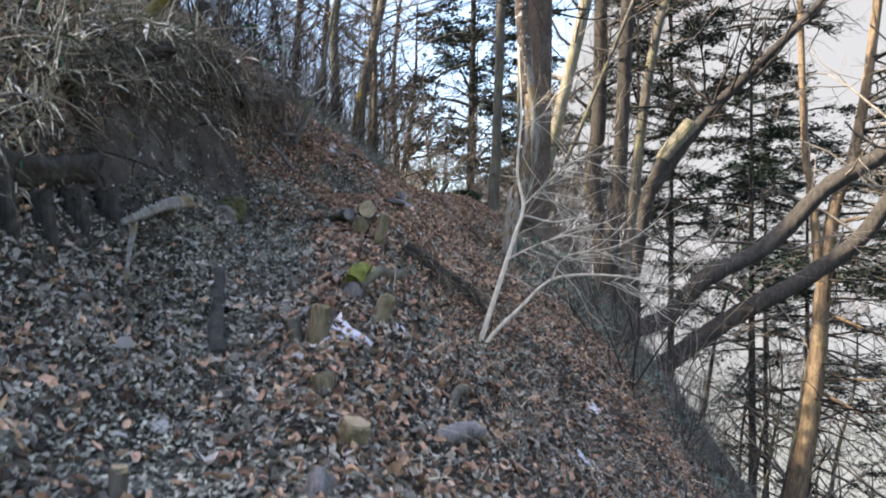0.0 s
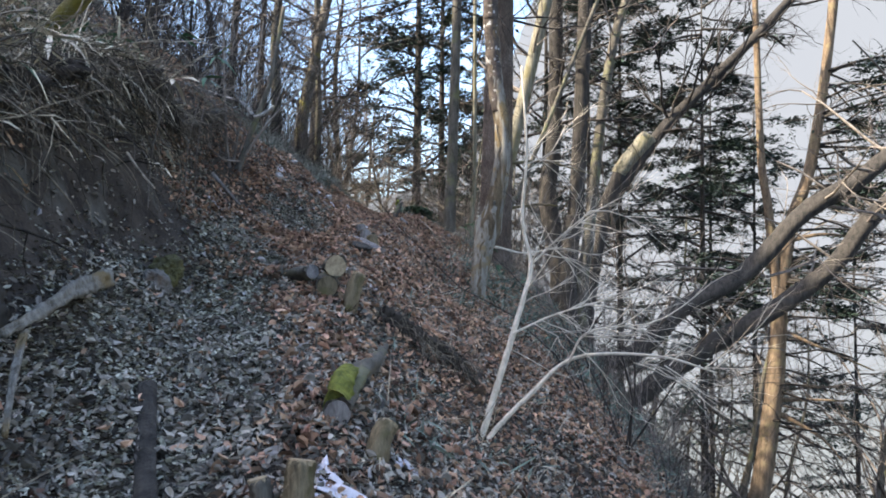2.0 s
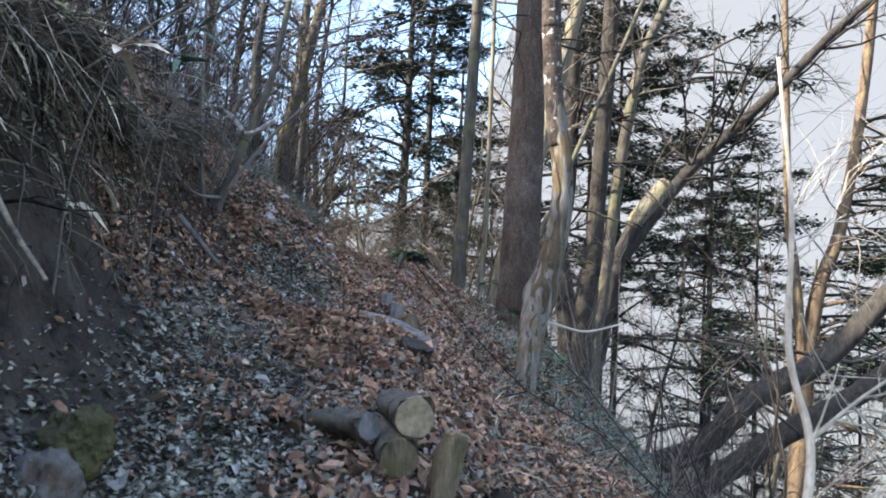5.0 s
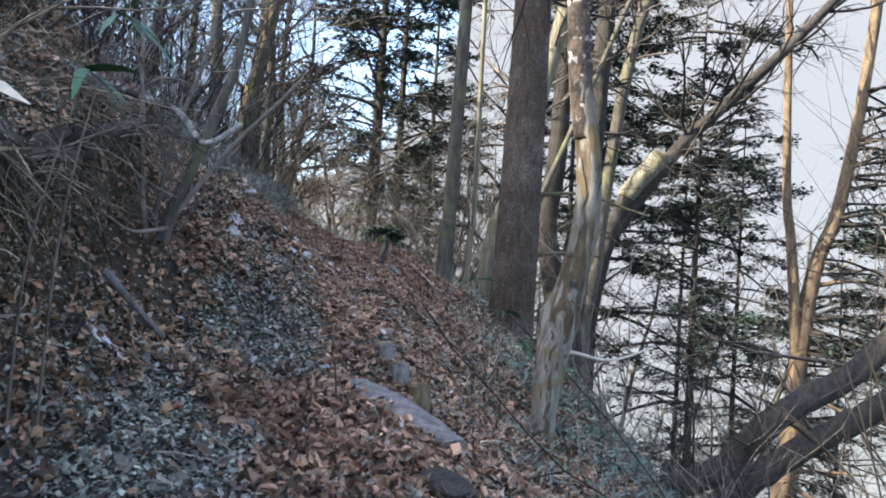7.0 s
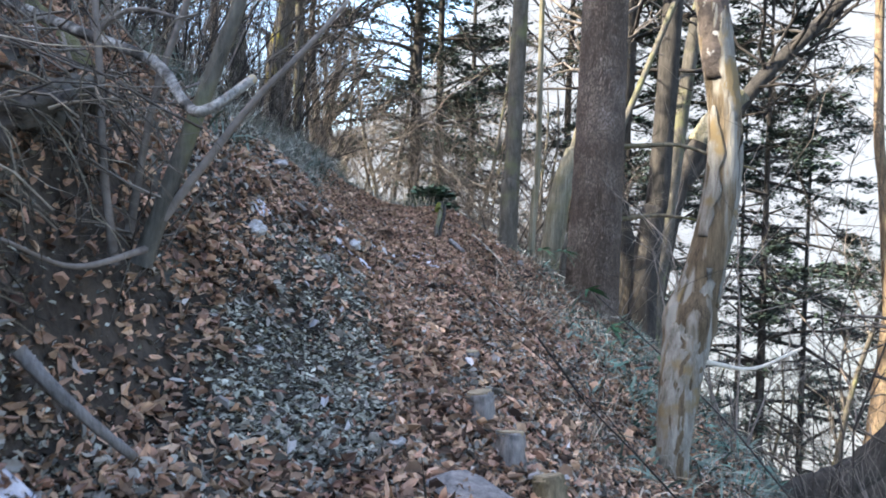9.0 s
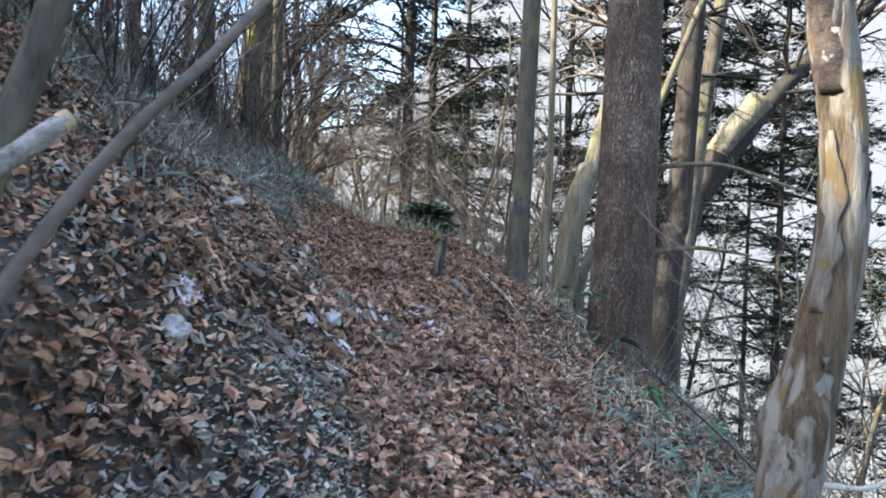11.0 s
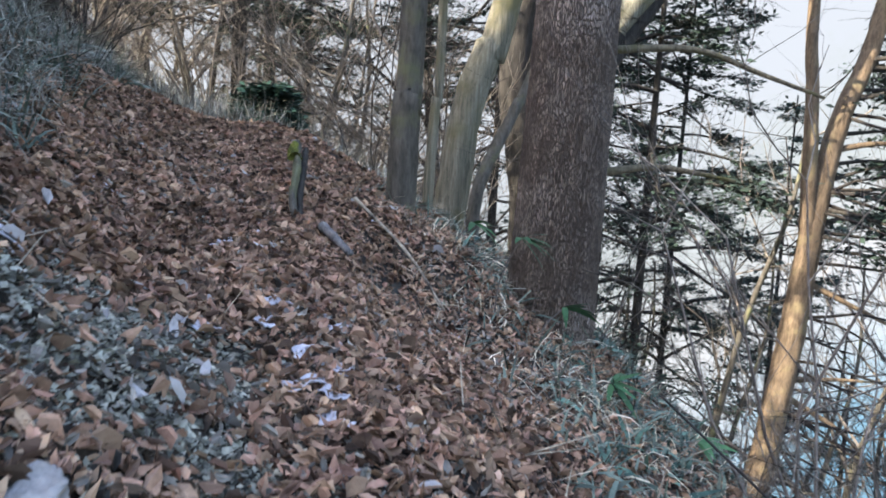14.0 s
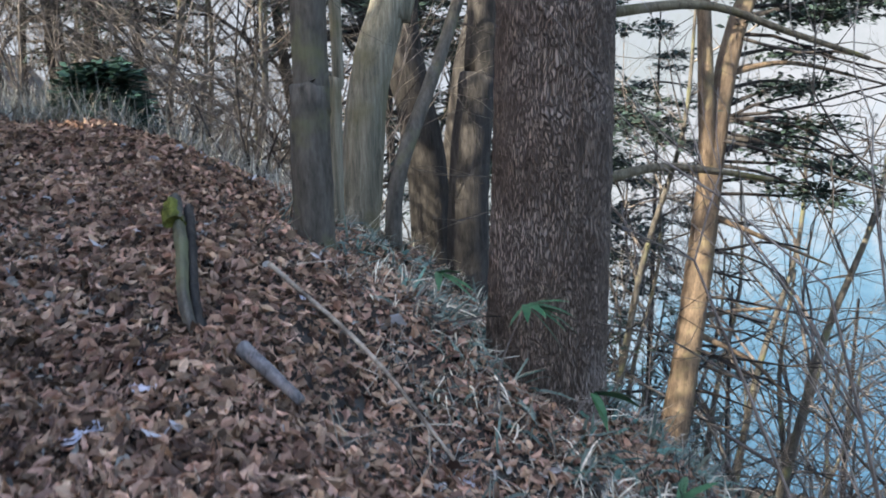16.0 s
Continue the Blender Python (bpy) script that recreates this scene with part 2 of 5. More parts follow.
class Bits:
    """Collects tubes and quads into one mesh of quads."""

    def __init__(self):
        self.v, self.f, self.n = [], [], 0

    def add(self, v, f):
        self.v.append(np.asarray(v, float))
        self.f.append(np.asarray(f, int) + self.n)
        self.n += len(v)

    def tube(self, line, r0, r1, sides=8, rough=0.0, flare=0.0, cap=True):
        p = np.asarray(line, float)
        k = len(p)
        d = np.gradient(p, axis=0)
        d /= np.linalg.norm(d, axis=1)[:, None] + 1e-9
        ref = np.array([0.31, 0.95, 0.05]) if abs(d[0][1]) < 0.9 else np.array([1.0, 0.1, 0.1])
        a = np.cross(d, ref)
        a /= np.linalg.norm(a, axis=1)[:, None] + 1e-9
        b = np.cross(d, a)
        t = np.linspace(0, 1, k)
        r = (r0 + (r1 - r0) * t + flare * r0 * np.exp(-t * k / 2.0))[:, None, None]
        ang = np.linspace(0, 2 * np.pi, sides, endpoint=False)
        ring = np.cos(ang)[None, :, None] * a[:, None] + np.sin(ang)[None, :, None] * b[:, None]
        wob = 1 + rough * rng.normal(size=(k, sides, 1)) + rough * 1.5 * np.sin(ang * 3 + 2.0)[None, :, None]
        v = (p[:, None] + ring * r * wob).reshape(-1, 3)
        i, j = np.meshgrid(np.arange(k - 1), np.arange(sides), indexing="ij")
        j2 = (j + 1) % sides
        f = np.stack([i * sides + j, i * sides + j2, (i + 1) * sides + j2, (i + 1) * sides + j], -1).reshape(-1, 4)
        self.add(v, f)
        if cap and sides >= 4 and sides % 2 == 0:
            for base in (0, (k - 1) * sides):
                o = self.n - len(v) + base
                h = sides // 2
                self.f.append(np.array([[o + s, o + s + 1, o + (sides - s - 2) % sides, o + (sides - s - 1) % sides] for s in range(h - 1)]))
        return self

    def mesh(self, name, mat, smooth=True, origin=(0, 0, 0)):
        return mesh_of(name, np.vstack(self.v) - np.asarray(origin, float), np.vstack(self.f), mat, smooth)


def blades(places, headings, lengths, widths, lift, bend, name, mat, up=None):
    """Many narrow bent blades of three quads each, in one mesh."""
    n = len(places)
    c, s = np.cos(headings), np.sin(headings)
    fwd = np.stack([c * np.cos(lift), s * np.cos(lift), np.sin(lift)], -1)
    side = np.stack([-s, c, rng.normal(0, 0.4, n)], -1)
    v = np.zeros((n, 8, 3))
    for k, (t, w) in enumerate(((0, 0.7), (0.35, 1.0), (0.7, 0.75), (1.0, 0.08))):
        mid = places + fwd * (lengths * t)[:, None] + np.array([0, 0, -1.0]) * (bend * lengths * t * t)[:, None]
        v[:, 2 * k] = mid - side * (widths * w * 0.5)[:, None]
        v[:, 2 * k + 1] = mid + side * (widths * w * 0.5)[:, None]
    f = np.array([[0, 1, 3, 2], [2, 3, 5, 4], [4, 5, 7, 6]])
    faces = (np.arange(n)[:, None, None] * 8 + f).reshape(-1, 4)
    return mesh_of(name, v.reshape(-1, 3), faces, mat)


# ---- the lie of the land ----
PY = [-40, -6, 1.15, 2.1, 2.9, 3.8, 4.6, 5.8, 6.7, 8.0, 9.0, 10.6, 12.0, 13.9, 14.9, 16.5, 18.5, 20.6, 22, 26, 34, 60, 400]
PZ = [-4, -1.6, -0.4, -0.05, 0.13, 0.3, 0.47, 0.85, 1.15, 1.45, 1.72, 1.96, 2.15, 2.42, 2.58, 2.77, 2.98, 3.2, 3.2, 2.9, 2.6, 2.5, 2.5]
PX = [0.6, 0.5, 0.3, -0.05, -0.25, -0.5, -0.7, -0.95, -1.1, -1.25, -1.3, -1.35, -1.35, -1.25, -1.2, -1.15, -1.1, -1.1, -1.1, -1.4, -2, -4, -4]
LEFT_Y, LEFT_S = [-40, 2, 6, 8, 11, 12, 14, 17, 22, 30, 60], [0.8, 0.7, 0.62, 0.62, 0.66, 0.8, 0.75, 0.55, 0.45, 0.5, 0.5]


def smooth_noise(x, y, size, seed):
    """Value noise on a grid of the given size, for whole arrays."""
    x, y = np.asarray(x, float) / size, np.asarray(y, float) / size
    xi, yi = np.floor(x), np.floor(y)
    fx, fy = x - xi, y - yi
    fx, fy = fx * fx * (3 - 2 * fx), fy * fy * (3 - 2 * fy)

    def h(a, b):
        k = np.sin(a * 127.1 + b * 311.7 + seed * 74.7) * 43758.5453
        return k - np.floor(k)
    return (h(xi, yi) * (1 - fx) + h(xi + 1, yi) * fx) * (1 - fy) + (h(xi, yi + 1) * (1 - fx) + h(xi + 1, yi + 1) * fx) * fy - 0.5


def bank_at(y):
    """How far uphill of the path's edge the cut bank stands."""
    return np.interp(y, [5, 6.8, 7.6, 8.3, 9.0, 10, 11.3, 12.5], [1.0, 0.95, 0.85, 0.68, 0.75, 0.85, 0.85, 0.85])


def ground(x, y, fine=True):
    """Height of the ground, with an unseen uphill ridge added to shade the path."""
    x, y = np.asarray(x, float), np.asarray(y, float)
    u = x - np.interp(y, PY, PX)
    z = np.interp(y, PY, PZ)
    z = (z + np.interp(y - 0.5, PY, PZ) + np.interp(y + 0.5, PY, PZ)) / 3
    l = np.maximum(-u - np.interp(y, [11.8, 13, 14.8, 16.2], [0.22, -0.08, -0.08, 0.22]), 0)
    sl = np.interp(y, LEFT_Y, LEFT_S)
    steep = np.interp(y, [-40, 1, 5, 6.2, 8.0, 8.8, 9.6, 10.4, 11.3, 12.3, 14.5, 60], [0.1, 0.1, 0.35, 0.75, 0.95, 0.8, 0.5, 0.5, 0.65, 0.22, 0.06, 0.0])
    # Beyond six metres uphill the unseen slope steepens to a ridge blocking the sun.
    z = z + sl * l * (1 - np.exp(-l * 4)) + steep * (1 / (1 + np.exp(-(l - bank_at(y)) * 14)) - 0.001) + np.maximum(l - 6, 0) * 0.3
    z = np.where(u < -26, z - sl * (l - 25.8) - np.maximum(l - 25.8, 0) * 0.3, z)
    z = z - 0.2 * np.exp(-((u + 0.82) / 0.16) ** 2 - ((y - 11.2) / 0.55) ** 2)
    r = np.maximum(u - 0.3, 0)
    sr = np.interp(y, [-40, 3, 8, 14, 18, 22, 60], [0.7, 0.7, 0.62, 0.5, 0.42, 0.4, 0.5])
    z = z - sr * r * (1 - np.exp(-r * 3)) - np.minimum(0.035 * r * r, 0.3 * r) - 0.03 * u - 0.5 * np.clip(r - 2.2, 0, 12) * (1 - np.exp(-np.maximum(r - 2.2, 0)))
    z = z - 0.2 * np.exp(-((u - 0.95) / 0.45) ** 2 - ((y - 17.3) / 0.8) ** 2)
    z = np.where(r > 95, z + (r - 95) * (sr + 0.3), z)
    if fine:
        off = np.minimum(1, 0.35 + np.abs(u))
        # The last term roughens the unseen ridge so its shadow edge is irregular.
        z = z + off * (0.22 * smooth_noise(x, y, 1.3, 1) + 0.1 * smooth_noise(x, y, 0.45, 2)) + 0.035 * smooth_noise(x, y, 0.16, 3) + 0.5 * np.clip((np.abs(u) - 3) / 6, 0, 1) * smooth_noise(x, y, 4, 4) + 3.2 * np.clip((-u - 15) / 6, 0, 1) * smooth_noise(x, y, 2.6, 7)
    return z


def gz(x, y):
    return float(ground(x, y))


def spread(a, b, fine, lo, hi, grow=1.16):
    mid = list(np.arange(a, b, fine))
    left, right, s = [], [], fine
    p = a
    while p > lo:
        s *= grow
        p -= s
        left.append(p)
    p, s = mid[-1], fine
    while p < hi:
        s *= grow
        p += s
        right.append(p)
    return np.array(left[::-1] + mid + right)


gx, gy = spread(-4.5, 3.0, 0.045, -160, 420), spread(0.5, 22, 0.05, -160, 420)
X, Y = np.meshgrid(gx, gy, indexing="ij")
i, j = np.meshgrid(np.arange(len(gx) - 1), np.arange(len(gy) - 1), indexing="ij")
ny = len(gy)
faces = np.stack([i * ny + j, (i + 1) * ny + j, (i + 1) * ny + j + 1, i * ny + j + 1], -1).reshape(-1, 4)
tagged(new("ground", mesh_of("ground", np.stack([X, Y, ground(X, Y)], -1), faces, M_SOIL)), "dark crumbly forest soil of a steep hillside with a trodden path", "ground", kind="structure")

# far slope across the valley: a glowing sheet with the haze painted in its colours
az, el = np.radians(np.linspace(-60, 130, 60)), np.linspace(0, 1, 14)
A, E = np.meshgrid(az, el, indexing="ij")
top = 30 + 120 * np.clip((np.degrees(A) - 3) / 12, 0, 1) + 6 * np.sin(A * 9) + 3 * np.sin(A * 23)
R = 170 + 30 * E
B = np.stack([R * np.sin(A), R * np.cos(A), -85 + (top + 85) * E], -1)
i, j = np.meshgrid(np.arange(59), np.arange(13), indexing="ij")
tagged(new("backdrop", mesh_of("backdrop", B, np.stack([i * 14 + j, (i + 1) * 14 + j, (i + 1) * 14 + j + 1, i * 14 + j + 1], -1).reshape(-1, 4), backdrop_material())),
       "glowing backdrop with a hazy mountainside across the valley painted on", "backdrop", kind="structure")


# ---- trees ----
def down(points, sink=0.25):
    """Carries the first point of a trunk down into the ground."""
    x, y, z = points[0]
    return [(x, y, min(z, gz(x, y)) - sink), *points]


def trunk_mesh(name, points, r0, r1, mat, sides=14, steps=9, rough=0.03, flare=0.5, origin=(0, 0, 0)):
    return Bits().tube(spline(points, steps), r0, r1, sides, rough, flare).mesh(name, mat, True, origin)


def twigs(bits, start, heading, length, r, depth, spread_a=0.6, droop=0.0, sides=4, kinks=4):
    """A crooked branch that forks into finer ones."""
    p, d, line = np.array(start, float), np.array(heading, float), [np.array(start, float)]
    d /= np.linalg.norm(d)
    for _ in range(kinks):
        d = d + rng.normal(0, 0.16, 3) + np.array([0, 0, -droop])
        d /= np.linalg.norm(d)
        p = p + d * length / kinks
        line.append(p.copy())
    bits.tube(np.array(line), r, r * 0.45 if depth else r * 0.25, sides if depth else 3, cap=False)
    if depth:
        for k in range(2 + int(rng.integers(0, 3))):
            at = line[1 + int(rng.integers(0, kinks))]
            e = d + rng.normal(0, spread_a, 3)
            twigs(bits, at, e, length * rng.uniform(0.4, 0.75), r * 0.5, depth - 1, spread_a, droop, 3, kinks)


def bare_tree_meshes(height, r, lean, mat, twig_mat, limbs=13, depth=3, low=0.3):
    n = 6
    line = [np.zeros(3) - np.array([0, 0, 0.5])]
    p = np.zeros(3)
    for k in range(n):
        line.append(p.copy())
        p = p + np.array([lean[0] * height / n + rng.normal(0, 0.12), lean[1] * height / n + rng.normal(0, 0.12), height / n])
    curve = spline(line, 4)
    trunk = Bits().tube(curve, r, r * 0.2, 9, 0.02, 0.4)
    crown = Bits()
    for k in range(limbs):
        t = low + (0.97 - low) * (k + rng.uniform(0, 1)) / limbs
        at = curve[int(t * (len(curve) - 1))]
        a = rng.uniform(0, 2 * np.pi)
        twigs(crown, at, (math.cos(a), math.sin(a), rng.uniform(0.25, 1.1)), height * rng.uniform(0.16, 0.34) * (1.15 - 0.5 * t), r * 0.42 * (1.1 - t) + 0.008, depth)
    return trunk.mesh("trunk", mat), crown.mesh("crown", twig_mat)


def fir_meshes(height, r, reach, low, layers, mat, needle, gap=0.3, fine=1.0, bare_to=0.0, taper=0.75):
    """A conifer: straight trunk, uneven level boughs with side twigs, and flat ragged sprays of needles."""
    trunk = Bits().tube(spline([(0, 0, -0.6), (0, 0, 0.3), (0.05, 0.03, height * 0.5), (0, 0, height)], 6), r, 0.02, 10, 0.02, 0.35)
    wood = Bits()
    mids, heads, lens = [], [], []
    for k in range(layers * 4):
        if rng.uniform() < gap:
            continue
        z = low + (height - low) * (k + rng.uniform(-2.5, 2.5)) / (layers * 4)
        size = reach * (1 - taper * np.clip((z - low) / (height - low), 0, 1) ** 1.5)
        a = rng.uniform(0, 2 * np.pi)
        ln = size * rng.uniform(0.25, 1.2)
        rise = rng.normal(0.12, 0.28)
        p, d, line = np.array([0, 0, z]), np.array([math.cos(a), math.sin(a), rise]), [np.array([0, 0, z])]
        for q in range(6):
            d = d + rng.normal(0, 0.1, 3) + np.array([0, 0, -0.035])
            d /= np.linalg.norm(d)
            p = p + d * ln / 6
            line.append(p.copy())
        line = np.array(line)
        wood.tube(line, 0.02 + 0.012 * ln, 0.006, 4, cap=False)
        thin = 0.3 if z < bare_to else 1.0
        for w in range(int(7 * ln * fine * (0.7 if z < bare_to else 1)) + 2):
            f = rng.uniform(0.3, 1.0)
            i0 = min(int(f * 6), 5)
            base = line[i0] + (line[i0 + 1] - line[i0]) * (f * 6 - i0)
            sa = math.atan2(d[1], d[0]) + rng.choice((-1, 1)) * rng.uniform(0.3, 1.2)
            sl = (0.3 + 0.35 * ln * (1.1 - f)) * rng.uniform(0.5, 1.2)
            sd = np.array([math.cos(sa), math.sin(sa), rng.normal(-0.12, 0.3)])
            wood.tube(np.array([base, base + sd * sl * 0.5 + np.array([0, 0, 0.02]), base + sd * sl]), 0.008, 0.003, 3, cap=False)
            for g in range(int((10 + 26 * sl) * fine * thin)):
                e = rng.uniform(0.1, 1.05)
                mids.append(base + sd * sl * e + rng.normal(0, 1, 3) * np.array([0.07, 0.07, 0.055]))
                heads.append(sa + rng.normal(0, 0.75))
                lens.append(rng.uniform(0.1, 0.24))
    return trunk.mesh("trunk", mat), wood.mesh("bough_work", mat), needles(np.array(mids), np.array(heads), np.array(lens), needle)


def needles(mids, heads, lens, mat):
    """Flat pointed sprays, one bent lozenge each."""
    n = len(mids)
    lift = rng.normal(0.1, 0.3, n)
    d = np.stack([np.cos(heads) * np.cos(lift), np.sin(heads) * np.cos(lift), np.sin(lift)], -1) * lens[:, None]
    w = np.stack([-np.sin(heads), np.cos(heads), rng.normal(0, 0.5, n)], -1) * (lens * rng.uniform(0.13, 0.24, n))[:, None]
    v = np.stack([mids, mids + d * 0.45 + w, mids + d - np.array([0, 0, 0.02]), mids + d * 0.5 - w], 1)
    return mesh_of("crown", v.reshape(-1, 3), np.arange(n * 4).reshape(-1, 4), mat)


# the big hemlock beside the path
hemlock = thing("hemlock_tree", (0.95, 18, gz(0.95, 18)), "tall hemlock trunk with scaly reddish-brown bark beside the path", "tree")
o = hemlock.location
part("trunk", trunk_mesh("trunk", down([(0.95, 18, 2.02), (1.0, 18, 4.02), (1.05, 18.05, 8), (1.05, 18.1, 15)], 0.4), 0.36, 0.2, M_BARK, 48, 60, 0.01, 0.25, o), hemlock)
for pts, r in (([(1.15, 18.05, 3.94), (1.88, 18, 3.99), (2.31, 17.8, 3.84), (2.67, 17.6, 3.70)], 0.028), ([(1.15, 18.05, 3.1), (1.62, 18, 3.17), (1.83, 17.8, 3.16), (2.05, 17.6, 3.12)], 0.03)):
    part("dead_branch", trunk_mesh("dead_branch", pts, r, 0.012, M_WOOD, 8, 6, 0.03, 0.2, o), hemlock, "bare grey dead branch")
b = Bits()
for k in range(16):
    z, a = rng.uniform(5.2, 14), rng.uniform(0, 2 * np.pi)
    twigs(b, (1.03, 18.05, z), (math.cos(a), math.sin(a), 0.1), rng.uniform(1.0, 2.2), 0.03, 2)
spray("crown", b.mesh("crown", M_TWIG_DARK, origin=o), hemlock)

# bleached snag with a burl
snag = thing("dead_snag", (0.47, 13.55, gz(0.47, 13.55)), "leaning dead tree trunk with peeled pale wood and brown bark", "tree")
o = snag.location
line = spline([(0.49, 13.8, gz(0.49, 13.8) - 0.3), (0.52, 13.85, 1.6), (0.58, 13.92, 2.03), (0.68, 14, 2.43), (0.83, 14, 3.14), (0.85, 14, 3.75), (0.76, 14, 4.35), (0.70, 14, 4.95), (0.66, 14, 5.77), (0.62, 14.1, 9.5)], 8)
line = np.array([-1.305, 7.46, 2.78]) + (line - np.array([-1.305, 7.46, 2.78])) * 0.957
b = Bits().tube(line, 1, 1, 26, 0.03)
v = b.v[0].reshape(len(line), 26, 3)
rad = np.interp(line[:, 2], [1.0, 1.6, 2.0, 2.35, 2.5, 2.75, 3.2, 3.8, 5, 8.5], [0.1, 0.1, 0.125, 0.15, 0.14, 0.12, 0.112, 0.105, 0.095, 0.08])
ang = np.linspace(0, 2 * np.pi, 26, endpoint=False)[None]
zz = line[:, 2][:, None]
knob = np.exp(-((zz - 2.42) / 0.1) ** 2) * (0.45 + 0.3 * np.sin(ang * 4 + 1) + 0.25 * np.sin(ang * 7)) + 0.12 * np.exp(-((zz - 2.1) / 0.4) ** 2) * np.sin(ang * 3 + zz * 6)
v = v * 0 + line[:, None] + (v - line[:, None]) * (rad[:, None, None] * (1 + 0.3 * knob[:, :, None] + 0.05 * np.sin(ang * 5 + zz * 3)[:, :, None]))
b.v[0] = v.reshape(-1, 3)
M_SNAG = material("peeled wood", (0.05, 0.037, 0.024), (0.19, 0.145, 0.09), 5, (3, 3, 0.3), bump=1.0, spots=((0.28, 0.265, 0.23), 4.0, 0.5, 0.6), grain=40, along=True)
part("trunk", b.mesh("trunk", M_SNAG, origin=o), snag)
def shell(a0, a1, z0, z1, grow, ragged, name, mat, label):
    """A ragged plate that wraps part of the snag."""
    k = max(10, int((z1 - z0) * 22))
    zs = np.linspace(z0, z1, k)
    mid = np.stack([np.interp(zs, line[:, 2], line[:, c]) for c in range(3)], -1)
    rr = np.interp(zs, line[:, 2], rad) * grow
    ends = np.minimum(1, np.minimum(np.arange(k), np.arange(k)[::-1]) / 3.0)
    lo = a0 + ragged * (smooth_noise(zs, zs * 0, 0.12, 3) + 0.6 * smooth_noise(zs, zs * 0, 0.04, 5)) + 0.3 * (1 - ends)
    hi = a1 + ragged * (smooth_noise(zs, zs * 0 + 9, 0.12, 3) + 0.6 * smooth_noise(zs, zs * 0 + 9, 0.04, 5)) - 0.3 * (1 - ends)
    g = []
    for f in np.linspace(0, 1, 11):
        a = lo + (hi - lo) * f
        g.append(mid + np.stack([np.cos(a), np.sin(a), np.zeros(k)], -1) * (rr * (1 + 0.05 * smooth_noise(a * 3, zs, 0.1, 6)))[:, None])
    i, j = np.meshgrid(np.arange(10), np.arange(k - 1), indexing="ij")
    me = mesh_of(name, np.array(g).reshape(-1, 3) - np.array(o), np.stack([i * k + j, (i + 1) * k + j, (i + 1) * k + j + 1, i * k + j + 1], -1).reshape(-1, 4), mat)
    ob = part(name, me, snag, label)
    so = ob.modifiers.new("thick", "SOLIDIFY")
    so.thickness = 0.012


M_BLEACHED = material("bleached wood", (0.1, 0.088, 0.068), (0.31, 0.295, 0.26), 8, (3, 3, 0.5), bump=1.0, spots=((0.2, 0.15, 0.08), 5, 0.52, 0.62), grain=45)
M_SNAG_BARK = material("flaking bark", (0.03, 0.025, 0.022), (0.13, 0.105, 0.09), 9, bump=1.0, spots=((0.4, 0.39, 0.37), 12, 0.6, 0.64), grain=40)
shell(3.35, 4.15, 2.95, 3.78, 1.08, 0.5, "bleached_plate", M_BLEACHED, "bleached grey wood")
shell(4.55, 5.5, 3.68, 4.4, 1.1, 0.5, "bleached_plate", M_BLEACHED, "bleached grey wood")
for a0, a1, z0, z1 in ((2.1, 3.3, 1.4, 2.9), (3.3, 4.1, 1.35, 2.4), (4.1, 4.8, 1.4, 2.75), (4.8, 5.6, 1.35, 2.25)):
    shell(a0, a1, z0, z1, 1.05, 0.6, "bleached_plate", M_BLEACHED, "bleached grey wood")
shell(5.25, 5.8, 2.5, 3.6, 1.05, 0.3, "bleached_plate", M_BLEACHED, "bleached grey wood")
shell(2.6, 5.6, 3.95, 5.6, 1.06, 0.8, "loose_bark", M_SNAG_BARK, "dark flaking bark")
shell(0.2, 6.2, 5.2, 9.2, 1.1, 0.4, "loose_bark", M_SNAG_BARK, "dark flaking bark")
part("dead_branch", trunk_mesh("dead_branch", [(0.6, 13.7, 2.148), (0.738, 13.72, 2.129), (1.092, 13.91, 2.072), (1.561, 14.2, 2.177)], 0.02, 0.008, M_SAPLING, 8, 6, 0.04, 0.2, o), snag, "thin bleached branch")

